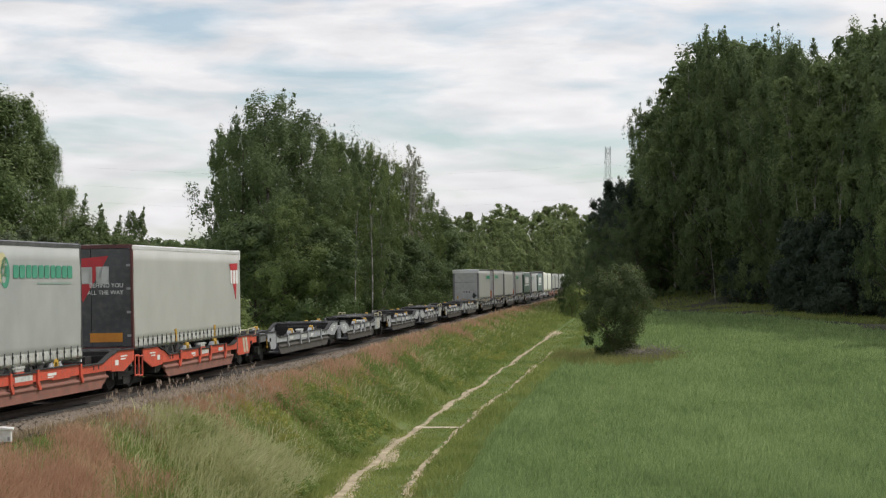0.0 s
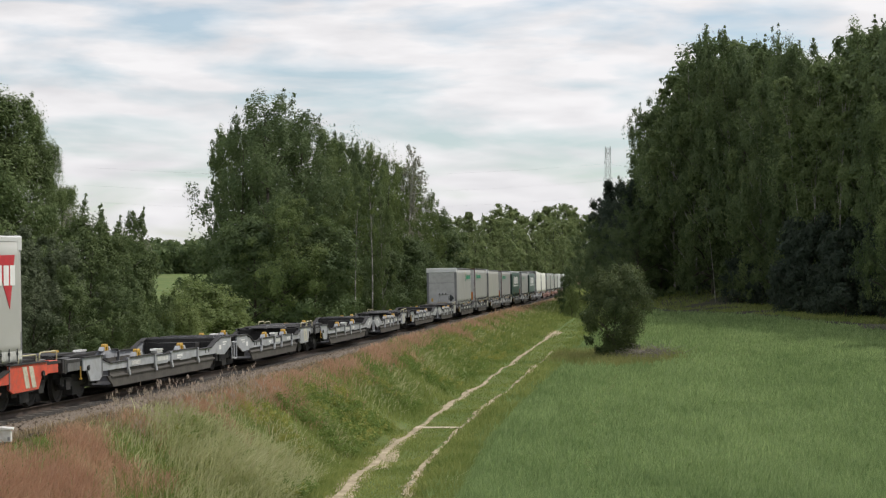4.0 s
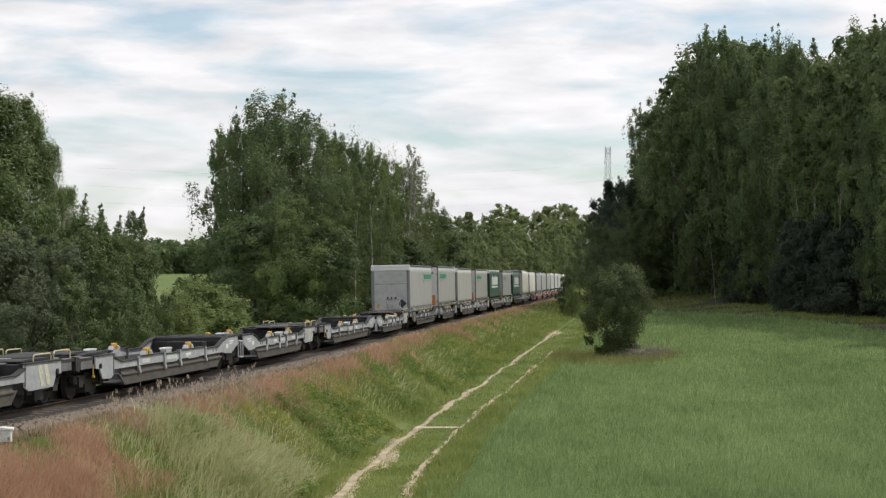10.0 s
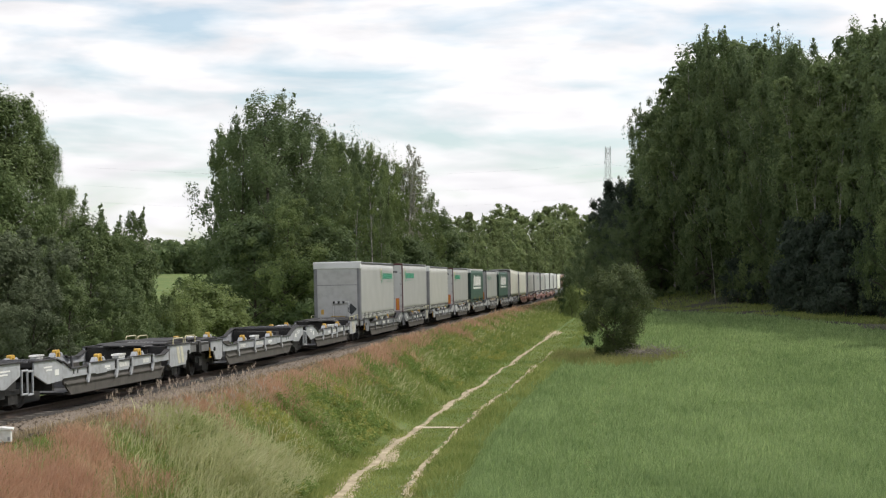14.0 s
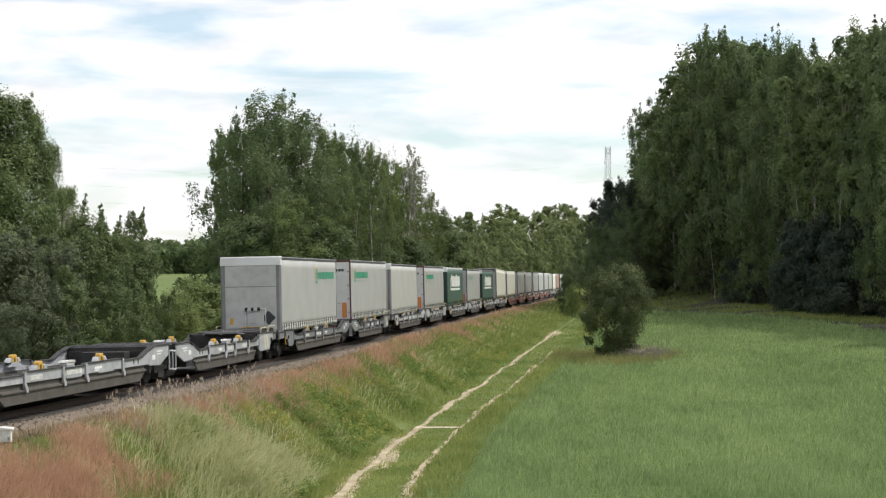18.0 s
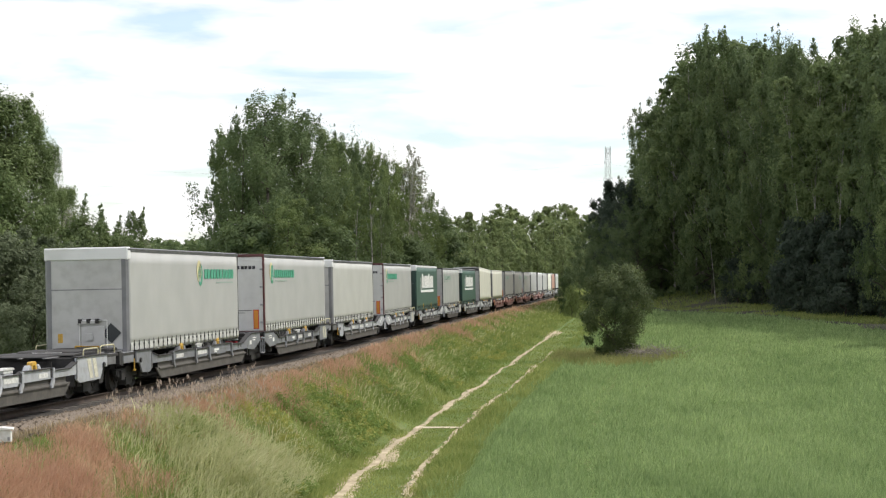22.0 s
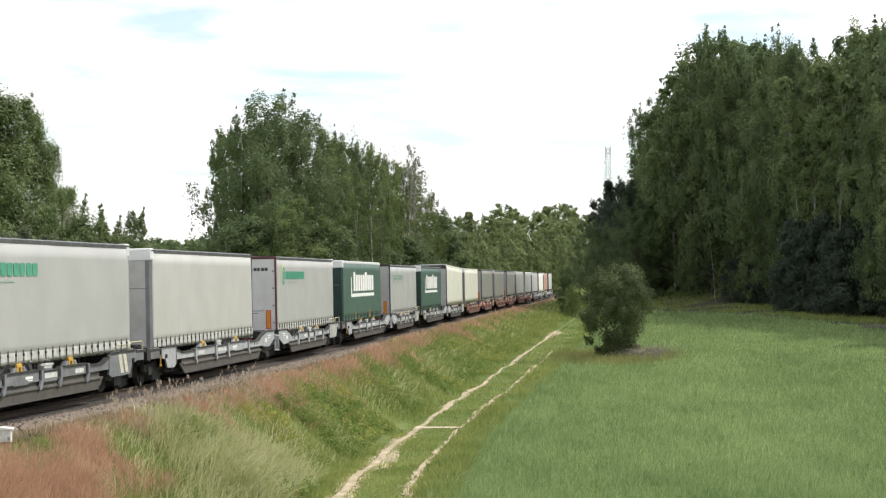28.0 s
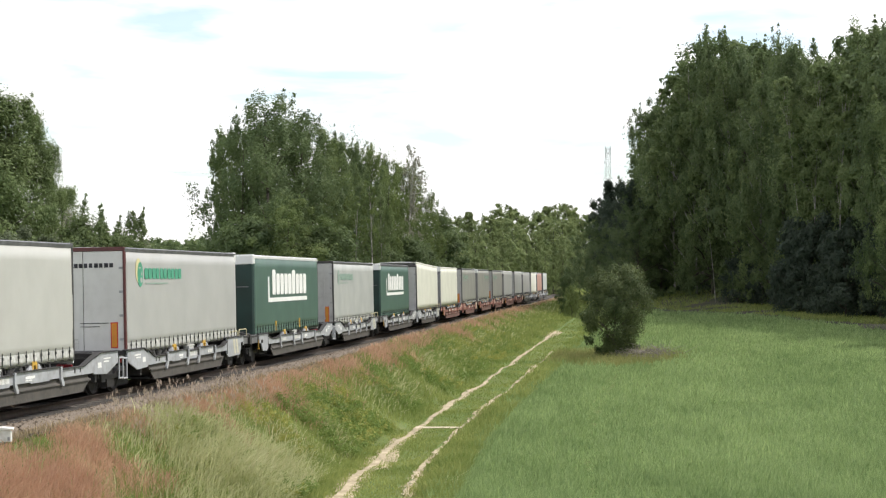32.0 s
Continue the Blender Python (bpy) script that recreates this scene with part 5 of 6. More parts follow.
def build_trees():
    rng = random.Random(11)
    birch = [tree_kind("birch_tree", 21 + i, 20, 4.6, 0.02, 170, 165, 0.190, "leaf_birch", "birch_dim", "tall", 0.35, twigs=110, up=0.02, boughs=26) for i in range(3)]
    broad = [tree_kind("broadleaf_tree", 31 + i, 20, 7.2, 0.04, 190, 185, 0.200, "leaf_dark", "bark", "oval", 0.05, twigs=30, trunk_r=0.28, flat=1.15, up=0.05, boughs=24) for i in range(3)]
    mid = [tree_kind("broadleaf_tree", 61 + i, 16, 5.6, 0.04, 150, 175, 0.175, "leaf_mid", "bark", "oval", 0.0, twigs=20, trunk_r=0.2, flat=1.2, up=0.05, fine=1.25, boughs=22) for i in range(2)]
    low = [tree_kind("bush", 41 + i, 6, 3.3, 0.02, 105, 190, 0.105, "leaf_willow" if i == 1 else "leaf_bush", "bark", "dome", 0.1, trunk_r=0.08, flat=1.0, up=0.05, boughs=13) for i in range(3)]
    near = [tree_kind("broadleaf_tree", 65 + i, 13, 2.9, 0.03, 190, 210, 0.125, "leaf_birch", "bark", "oval", 0.0, trunk_r=0.18, flat=1.1, up=0.035, fine=1.25) for i in range(2)]
    # bushes in dark leaves that carry the shade at the wood's foot
    shade = [tree_kind("bush", 44 + i, 6, 3.2, 0.0, 90, 80, 0.2, "leaf_pine_shade", "bark", "dome", 0.2, trunk_r=0.08) for i in range(2)]
    light = tree_kind("bush", 51, 4, 2.6, 0.02, 120, 150, 0.095, "leaf_light", "bark", "dome", 0.1, trunk_r=0.06, flat=0.95)
    pine = tree_kind("spruce_tree", 55, 20, 3.9, 0.03, 190, 110, 0.25, "leaf_pine_shade", "bark", "cone", 0.5, trunk_r=0.2)
    thin = tree_kind("birch_tree", 57, 18, 1.9, 0.30, 90, 18, 0.20, "leaf_grey", "birch_bark", "oval", 0.3, trunk_r=0.10, twigs=24)
    sprig = tree_kind("sapling", 58, 18, 2.6, 0.25, 120, 9, 0.26, "leaf_grey", "bark", "oval", -0.2, trunk_r=0.09, fine=0.6, flat=1.6, up=0.08)
    far = [tree_kind("broadleaf_tree", 71 + i, 18, 4.3, 0.02, 210, 64, 0.30, "leaf_far", "bark", ("point", "egg", "oval")[i], 0.1, trunk_r=0.2, fine=1.05, flat=1.0, up=0.02, boughs=18) for i in range(3)]
    inner = tree_kind("broadleaf_tree", 81, 20, 6.0, 0.03, 120, 70, 0.40, "leaf_dark", "bark", "oval", 0.2, trunk_r=0.22)
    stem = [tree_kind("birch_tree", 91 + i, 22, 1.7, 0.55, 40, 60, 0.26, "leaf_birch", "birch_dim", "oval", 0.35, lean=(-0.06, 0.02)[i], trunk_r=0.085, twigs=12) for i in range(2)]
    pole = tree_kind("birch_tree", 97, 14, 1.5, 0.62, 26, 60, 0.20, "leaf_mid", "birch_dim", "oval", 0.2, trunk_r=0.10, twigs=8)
    hedge = tree_kind("bush", 47, 6, 3.2, 0.05, 150, 210, 0.110, "leaf_haw", "bark", "egg", -0.1, trunk_r=0.09, lean=0.05, flat=0.95, up=0.05)
    under = [tree_kind("bush", 141 + i, 6, 3.3, 0.02, 95, 150, 0.14, "leaf_dark", "bark", "dome", 0.2, trunk_r=0.08) for i in range(2)]
    column = tree_kind("spruce_tree", 156, 20, 4.6, 0.02, 170, 140, 0.25, "leaf_pine_shade", "bark", "oval", 0.4, trunk_r=0.2)

    # the big clump beyond the railway
    G = "trees of the clump beyond the railway"
    LB = "tall dense dark green broadleaf tree beyond the railway"
    for px, d, top, w, src, in ((478, 160, 165, 0.95, broad[0]), (432, 163, 195, 0.5, broad[1]), (535, 166, 205, 0.75, broad[2]), (570, 172, 222, 0.62, mid[0]), (612, 178, 226, 0.60, broad[1]),
                               (655, 186, 254, 0.62, mid[1]), (690, 192, 262, 0.55, mid[0]), (720, 200, 285, 0.62, mid[1]), (752, 208, 335, 0.62, mid[0]), (500, 172, 200, 0.9, broad[2]),
                               (388, 168, 215, 0.42, birch[0]), (600, 190, 260, 0.8, broad[0]), (425, 178, 235, 0.62, inner), (470, 180, 215, 0.7, inner), (585, 196, 248, 0.6, inner), (640, 200, 275, 0.55, inner), (690, 206, 290, 0.5, inner), (730, 214, 330, 0.5, inner)):
        plant(src, px, d, top, w, rng.uniform(0, 360), LB if src in broad else "leafy green tree at the edge of the clump", "tree", G)
    for px, d, top in ((505, 148, 345), (452, 150, 385), (560, 150, 400)):
        plant(mid[0] if px == 505 else under[1], px, d, top, 1.15, rng.uniform(0, 360), "rounded mid-green tree in front of taller ones", "tree", G)
    for px, d, top, src, w in ((633, 152, 335, pole, 0.8), (655, 152, 315, pole, 0.8), (676, 168, 315, birch[1], 0.45)):
        plant(src, px, d, top, w, rng.uniform(0, 360), "slim birch with a pale trunk beside the railway", "tree", G)
    plant(thin, 727, 196, 252, 0.9, 40, "thin grey-green half-bare birch", "tree", G)
    for px, d, top in ((610, 175, 470), (680, 182, 440), (715, 190, 420), (745, 196, 430), (772, 215, 380), (470, 158, 480), (540, 165, 470), (650, 190, 470), (700, 205, 470), (735, 215, 450)):
        plant(under[int(px) % 2], px, d, top, 1.1, rng.uniform(0, 360), "dark green undergrowth bush below the trees", "bush", "undergrowth beyond the railway")
    # dark bushes added in place of the clump's shade on the distant field
    for px, d, top, w in ((318, 300, 491, 1.4), (345, 310, 491, 1.5), (368, 300, 490, 1.4), (390, 290, 489, 1.4), (335, 240, 494, 1.3), (362, 236, 495, 1.3), (385, 232, 493, 1.3)):
        plant(under[int(px) % 2], px, d, top, w, rng.uniform(0, 360), "low dark green bushes standing in for shade on a distant field", "hedge", "hedge before the distant field")
    # left edge: tree, shrubs
    for px, d, top, w, k in ((-45, 98, 135, 1.2, 1), (12, 100, 162, 0.95, 0), (60, 102, 190, 0.50, 1), (88, 103, 245, 0.48, 0), (112, 105, 325, 0.9, 0)):
        plant(near[k], px, d, top, w, rng.uniform(0, 360), "tall green tree with upswept branches beyond the railway" if w > 0.4 else "slim green tree beyond the railway", "tree", "trees at the railway's edge")
    plant(inner, 2, 106, 205, 0.62, 40, "tall dark tree behind the upswept ones", "tree", "trees at the railway's edge")
    for px, d, top, w, src in ((140, 90, 372, 0.75, low[0]), (185, 92, 392, 0.8, low[0]), (232, 92, 388, 0.72, low[2]), (20, 72, 405, 0.95, low[1]), (85, 74, 420, 0.9, low[1]), (160, 76, 418, 0.95, low[2]),
                               (205, 78, 408, 0.8, low[0]), (240, 80, 450, 0.7, low[2]), (-30, 70, 400, 1.0, low[1]), (120, 70, 480, 1.0, low[2]), (60, 68, 500, 1.0, low[1]), (200, 72, 500, 1.0, low[0])):
        plant(src, px, d, top, w, rng.uniform(0, 360), "large olive-green willow bush beside the track", "bush", "bushes beside the track")
    for px, d, top, k in ((128, 91, 338, 0.9), (146, 92, 352, 0.9), (172, 92, 375, 1.0), (202, 93, 384, 1.0), (230, 93, 376, 1.0), (250, 93, 388, 0.9)):
        plant(sprig, px, d, top, k, rng.uniform(0, 360), "loose twiggy grey-green sapling above the bushes", "tree", "saplings beyond the railway")
    for px, d, top, w in ((362, 96, 504, 1.5), (330, 95, 520, 1.3), (405, 100, 535, 0.9), (335, 110, 494, 0.7), (320, 92, 530, 0.9), (435, 102, 560, 0.8)):
        plant(light, px, d, top, w, rng.uniform(0, 360), "low bright green bush beside the track", "bush", "bushes beside the track")
    # the wood at the field's far side
    GW = "trees of the wood behind the field"
    edge = [(1150, 214, 300), (1135, 220, 240), (1165, 208, 165), (1195, 205, 120), (1225, 200, 85), (1258, 198, 48), (1290, 196, 52), (1322, 194, 75), (1352, 190, 68), (1388, 188, 62), (1425, 186, 80),
            (1455, 184, 88), (1485, 182, 95), (1518, 180, 25), (1548, 178, 32), (1580, 176, 45), (1612, 174, 50)]
    for i, (px, d, top) in enumerate(edge):
        src = (birch + broad)[(i * 2 + i // 3) % 6] if i % 4 else birch[i % 3]
        d = 236 - (px - 1150) * 0.17 + rng.uniform(-3, 3)
        plant(src, px, d, top, (0.74 if src in birch else 0.52) * rng.uniform(0.8, 1.15), rng.uniform(0, 360), "tall birch with drooping branches at the edge of the wood" if src in birch else "tall dark broadleaf tree at the edge of the wood", "tree", GW)
        plant(inner, px + 16, d + 9, top + 22, 0.85, rng.uniform(0, 360), "tall dark tree inside the wood", "tree", GW)
        if i % 2 == 0:
            plant(inner, px + 8, d + 20, top + 30, 0.9, rng.uniform(0, 360), "tall dark tree inside the wood", "tree", GW)
    # the wood goes on along the field: unseen trees added to shade it
    for i, (x, y) in enumerate(((42.5, 148), (43.5, 139), (45, 129), (47, 118), (49, 107))):
        plant(birch[i % 3], 784 + x / y * 3144, y, 489.5 - 21.5 / y * 3144, 0.95, i * 70, "tall birch with drooping branches at the edge of the wood", "tree", GW)
        plant(inner, 784 + (x + 8) / y * 3144, y, 489.5 - 21 / y * 3144, 0.9, i * 50, "tall dark tree inside the wood", "tree", GW)
    # row of dark-leaved bushes, shade below the crowns put into their colour
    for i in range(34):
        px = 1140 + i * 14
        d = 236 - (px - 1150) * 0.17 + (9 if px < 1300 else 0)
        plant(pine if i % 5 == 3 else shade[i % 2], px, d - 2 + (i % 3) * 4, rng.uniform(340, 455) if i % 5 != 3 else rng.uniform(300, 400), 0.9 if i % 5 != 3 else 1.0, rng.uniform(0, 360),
              "undergrowth bush at the wood's edge, its dark leaves standing for shade" if i % 5 != 3 else "dark young spruce at the edge of the wood", "bush" if i % 5 != 3 else "tree", "undergrowth of the wood")
    for px, d, top in ((1118, 232, 315), (1098, 240, 325), (1082, 252, 318), (1068, 262, 345), (1090, 256, 328)):
        plant(column if top != 318 else pine, px, d, top, 0.95 if top != 318 else 1.2, rng.uniform(0, 360), "dark spruce at the corner of the wood", "tree", GW)
    for px, d, top in ((1105, 236, 375), (1075, 250, 385), (1055, 262, 385), (1130, 225, 350), (1068, 240, 440), (1100, 230, 430)):
        plant(broad[1], px, d, top, 1.0, rng.uniform(0, 360), "dark broadleaf tree at the corner of the wood", "tree", GW)
    for px, d, top, k in ((1418, 181, 130, 0), (1449, 178, 110, 1), (1494, 172, 120, 1), (1262, 209, 330, 0)):
        plant(stem[k], px, d, top, 1.0, 0, "slender birch with a pale bare trunk before the wood", "tree", GW)
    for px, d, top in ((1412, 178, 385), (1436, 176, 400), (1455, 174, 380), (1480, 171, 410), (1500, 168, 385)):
        plant(shade[int(px) % 2], px, d, top, 0.8, rng.uniform(0, 360), "undergrowth bush at the wood's edge, its dark leaves standing for shade", "bush", "undergrowth of the wood")
    # shrubs by the farm track
    plant(hedge, 1086, 121, 460, 0.88, 15, "dense round dark green hawthorn bush standing in the field's corner", "bush", "shrubs by the farm track", sink=0.3)
    plant(under[0], 1006, 205, 470, 0.62, 60, "green bush beside the railway bank", "bush", "shrubs by the farm track", sink=0.3)
    plant(light, 1012, 196, 502, 0.55, 10, "light green bush beside the railway bank", "bush", "shrubs by the farm track", sink=0.3)
    # distant wood that closes the view along the line
    GF = "distant trees along the railway"
    tops = {780: 400, 800: 395, 815: 380, 832: 372, 850: 385, 866: 378, 880: 368, 895: 357, 910: 368, 925: 382, 940: 378, 955: 372, 970: 362, 985: 357, 1000: 360, 1015: 372, 1030: 376, 1045: 374, 1060: 378, 1080: 380}
    for i, (px, top) in enumerate(tops.items()):
        d = 330 + (px - 780) * 0.55 + rng.uniform(-15, 15)
        plant(far[i % 3], px, d, top, 1.15, rng.uniform(0, 360), "distant green tree along the railway", "tree", GF)
        plant(far[(i + 1) % 3], px + 8, d - 34, top + 30, 1.1, rng.uniform(0, 360), "distant green tree along the railway", "tree", GF)
        plant(far[(i + 2) % 3], px - 4, d - 62, top + 70, 0.9, rng.uniform(0, 360), "distant green bushy tree along the railway", "tree", GF)
    v_all, f_all, n0 = [], [], 0
    r2 = np.random.default_rng(9)
    for i in range(90):
        px, d = r2.uniform(200, 420), r2.uniform(520, 620)
        x, y, z = place(px, d)
        h = r2.uniform(6, 10.5)
        cs = np.stack([x + r2.normal(size=14) * 2.2, y + r2.normal(size=14) * 2.2, z + r2.uniform(0.5, h, 14)], -1)
        v, f = crown_arrays(r2, cs, np.full(14, 2.2), 22, 1.4)
        v_all.append(v)
        f_all.append(f + n0)
        n0 += len(v)
    tagged(new("far_wood", raw_mesh("far_wood", np.concatenate(v_all), np.concatenate(f_all), "leaf_dark")), "far dark treeline beyond a distant field", "woods", kind="stuff")


build_trees()


# ---- pylon and wires ----
def build_pylon():
    d = 620.0
    x, y, z = place(1076, d)
    h = top_height(262, d) - z
    root = tagged(new("pylon"), "grey steel lattice power pylon far behind the trees", "pylon")
    root.matrix_basis = pose(x, y, z, 0, 0, 20)
    legs = Geo()
    prev = None
    for i in range(13):
        u = i / 12
        w = 0.75 if u > 0.62 else 2.6 * (0.62 - u) / 0.62 + 0.75
        ring = [Vector((sx * w, sy * w, u * h)) for sx, sy in ((-1, -1), (1, -1), (1, 1), (-1, 1))]
        if prev:
            for j in range(4):
                legs.tube(prev[j], ring[j], 0.07, 4)
                legs.tube(prev[j], ring[(j + 1) % 4], 0.035, 4)
                legs.tube(prev[(j + 1) % 4], ring[j], 0.035, 4)
                legs.tube(ring[j], ring[(j + 1) % 4], 0.035, 4)
        prev = ring
    part("lattice_mast", legs, "pylon_grey", root)
    for sx in (1, -1):
        horn = Geo().tube((sx * 0.15, 0, 0.955 * h), (sx * 1.0, 0, 1.012 * h), 0.10, 4).tube((sx * 0.9, 0, 0.93 * h), (sx * 1.0, 0, 1.012 * h), 0.08, 4)
        part("peak_horn", horn, "pylon_grey", root)
    for zz, L in ((0.905, 1.3), (0.785, 1.7), (0.675, 2.3)):
        arm = Geo()
        for sx in (1, -1):
            arm.tube((sx * 0.9, 0, zz * h), (sx * L, 0, zz * h - 0.2), 0.08, 4).tube((sx * 0.9, 0, zz * h + 0.9), (sx * L, 0, zz * h - 0.2), 0.07, 4).tube((sx * L, 0, zz * h - 0.2), (sx * L, 0, zz * h - 0.9), 0.06, 4)
        part("cross_arm", arm, "pylon_grey", root)
    for i, (zz, L) in enumerate(((0.905, 1.3), (0.785, 1.7), (0.675, 2.3))):
        a = Vector((x - L, y, z + zz * h - 0.9))
        for k, b in enumerate((Vector((x - 175, y - 40, z + zz * h - 4.5)), Vector((x + 60, y + 30, z + zz * h - 5)))):
            inv = root.matrix_basis.inverted()
            v, f = [], []
            for j in range(15):
                t = j / 14
                p = a.lerp(b, t) - Vector((0, 0, 14.0 * (k == 0) * t * (1 - t)))
                v += [inv @ (p + Vector((0, 0.012 * math.cos(q), 0.012 * math.sin(q)))) for q in (0, 2.094, 4.189)]
                if j:
                    o = 3 * j
                    f += [(o - 3 + i, o - 3 + (i + 1) % 3, o + (i + 1) % 3, o + i) for i in range(3)]
            part("wire", Geo().add(v, f), "wire", root, "thin power line wire")


build_pylon()


# ---- cable cabinet at the ballast's edge ----
def build_cabinet():
    y = 40.0
    x = (6 - 784) / 3144 * y
    z = float(ground_z(x, y))
    root = tagged(new("cable_cabinet"), "small white trackside cable box with a lid beside the ballast", "cable box")
    root.matrix_basis = pose(x, y, z, 0, 0, 8)
    hb = 3.476 - (755 - 489.5) / 3144 * y - z
    part("post", Geo().box(-0.06, 0.06, -0.06, 0.06, -0.3, hb - 0.3), "steel", root)
    part("body", Geo().box(-0.20, 0.20, -0.14, 0.14, hb - 0.34, hb - 0.07), "white", root, bevel=0.015)
    part("lid", Geo().prism_y([(-0.24, hb - 0.075), (0.24, hb - 0.075), (0.24, hb - 0.03), (0.0, hb), (-0.24, hb - 0.03)], -0.18, 0.18), "white", root, bevel=0.01)
    part("latch", Geo().box(0.12, 0.17, -0.155, -0.14, hb - 0.3, hb - 0.22), "steel", root)


build_cabinet()


# ---- the shaded floor of the wood ----
def wood_edge(y):
    return 22.0 + (222 - np.asarray(y, float)) * 0.18


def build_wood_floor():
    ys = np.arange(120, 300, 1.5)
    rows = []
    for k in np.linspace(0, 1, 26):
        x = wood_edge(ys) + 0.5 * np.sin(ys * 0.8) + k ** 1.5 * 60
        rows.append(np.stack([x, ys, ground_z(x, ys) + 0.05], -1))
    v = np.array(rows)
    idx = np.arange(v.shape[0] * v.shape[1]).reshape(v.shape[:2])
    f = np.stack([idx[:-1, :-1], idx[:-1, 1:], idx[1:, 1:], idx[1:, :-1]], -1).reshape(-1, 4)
    # the dark sheet reaches ahead of the trees as their painted shade
    tagged(new("wood_floor", raw_mesh("wood_floor", v.reshape(-1, 3), f, "wood_shade", True)), "dark brown floor of the wood with the trees' shade painted in", "ground", kind="structure")


build_wood_floor()


def build_brush_pile():
    rng = np.random.default_rng(15)
    g = Geo()
    for i in range(420):
        x, y = 13.6 + rng.normal() * 0.9, 119.5 + rng.normal() * 0.8
        z = float(ground_z(x, y)) + abs(rng.normal()) * 0.25
        a = Vector((x, y, z))
        b = a + Vector((rng.normal() * 0.8, rng.normal() * 0.6, abs(rng.normal()) * 0.35))
        g.tube(a, b, 0.016, 3, 0.006)
    tagged(new("brush_pile", g.mesh("brush_pile", "dry_wood")), "heap of grey dry twigs beside the hawthorn bush", "brushwood", kind="stuff")
    pts = [Vector((13.0 + 2.0 * t, 118.6 + 0.3 * t, float(ground_z(13.0 + 2.0 * t, 118.6)) + 0.62 * math.sin(math.pi * (0.25 + 0.75 * t)))) for t in np.linspace(0, 1, 9)]
    br = Geo()
    for i in range(8):
        br.tube(pts[i], pts[i + 1], 0.05 - 0.004 * i, 6, 0.046 - 0.004 * i)
    for i in (2, 4, 5):
        br.tube(pts[i], pts[i] + Vector((0.25, -0.2, 0.35)), 0.02, 5, 0.006)
    tagged(new("dry_branch", br.mesh("dry_branch", "dry_wood", smooth=True)), "bent pale dry branch lying by the bush", "branch")


build_brush_pile()


# ---- grass ----
def blades(x, y, h, w, lean, rng, lift=0.0, wind=(0.0, 0.0), bend=0.45, simple=False):
    """Bent blades: a quad and a tip each, as two quads' worth of corners."""
    n = len(x)
    z = ground_z(x, y) + lift - 0.03
    a = rng.uniform(0, 2 * np.pi, n)
    wx, wy = np.cos(a) * w / 2, np.sin(a) * w / 2
    lx, ly = rng.normal(size=n) * lean * h + wind[0] * h, rng.normal(size=n) * lean * h + wind[1] * h
    b0 = np.stack([x - wx, y - wy, z], -1)
    b1 = np.stack([x + wx, y + wy, z], -1)
    m0 = np.stack([x - wx * 0.8 + lx * bend * 0.6, y - wy * 0.8 + ly * bend * 0.6, z + h * 0.6], -1)
    m1 = np.stack([x + wx * 0.8 + lx * bend * 0.6, y + wy * 0.8 + ly * bend * 0.6, z + h * 0.6], -1)
    if simple:
        tip = np.stack([x + lx, y + ly, z + h], -1)
        return np.stack([b0, b1, tip], 1).reshape(-1, 3), np.arange(3 * n).reshape(-1, 3)
    t0 = np.stack([x - wx * 0.25 + lx, y - wy * 0.25 + ly, z + h * (1 - 0.25 * np.clip(np.hypot(lx, ly) / h, 0, 1))], -1)
    t1 = np.stack([x + wx * 0.25 + lx, y + wy * 0.25 + ly, t0[:, 2]], -1)
    v = np.stack([b0, b1, m1, m0, t1, t0], 1).reshape(-1, 3)
    o = (np.arange(n) * 6)[:, None, None]
    f = (o + np.array([[0, 1, 2, 3], [3, 2, 4, 5]])).reshape(-1, 4)
    return v, f


def join_blades(pieces):
    v, f, o = [], [], 0
    for a, b in pieces:
        v.append(a)
        f.append(b + o)
        o += len(a)
    return np.concatenate(v), np.concatenate(f)


def scatter(rng, n, y0, y1, x_lo, x_hi):
    """Spots with the same density on screen at every depth; x_lo and x_hi give the bounds for y."""
    u = rng.uniform(0, 1, n)
    y = 1 / (1 / y0 + u * (1 / y1 - 1 / y0))
    lo, hi = x_lo(y), x_hi(y)
    return lo + (hi - lo) * rng.uniform(0, 1, n), y


def patch_noise(x, y, k, seed):
    return np.array([noise.noise(Vector((a * k, b * k, seed))) for a, b in zip(x, y)])


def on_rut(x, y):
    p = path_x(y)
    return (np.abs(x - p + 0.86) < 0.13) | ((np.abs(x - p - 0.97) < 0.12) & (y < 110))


def track_x(y, d):
    return np.interp(y, Y_TAB, X_TAB) + d / np.cos(np.interp(y, Y_TAB, HEAD))


def stuff(name, vf, material, label, category="grass"):
    tagged(new(name, raw_mesh(name, vf[0], vf[1], material)), label, category, kind="stuff")


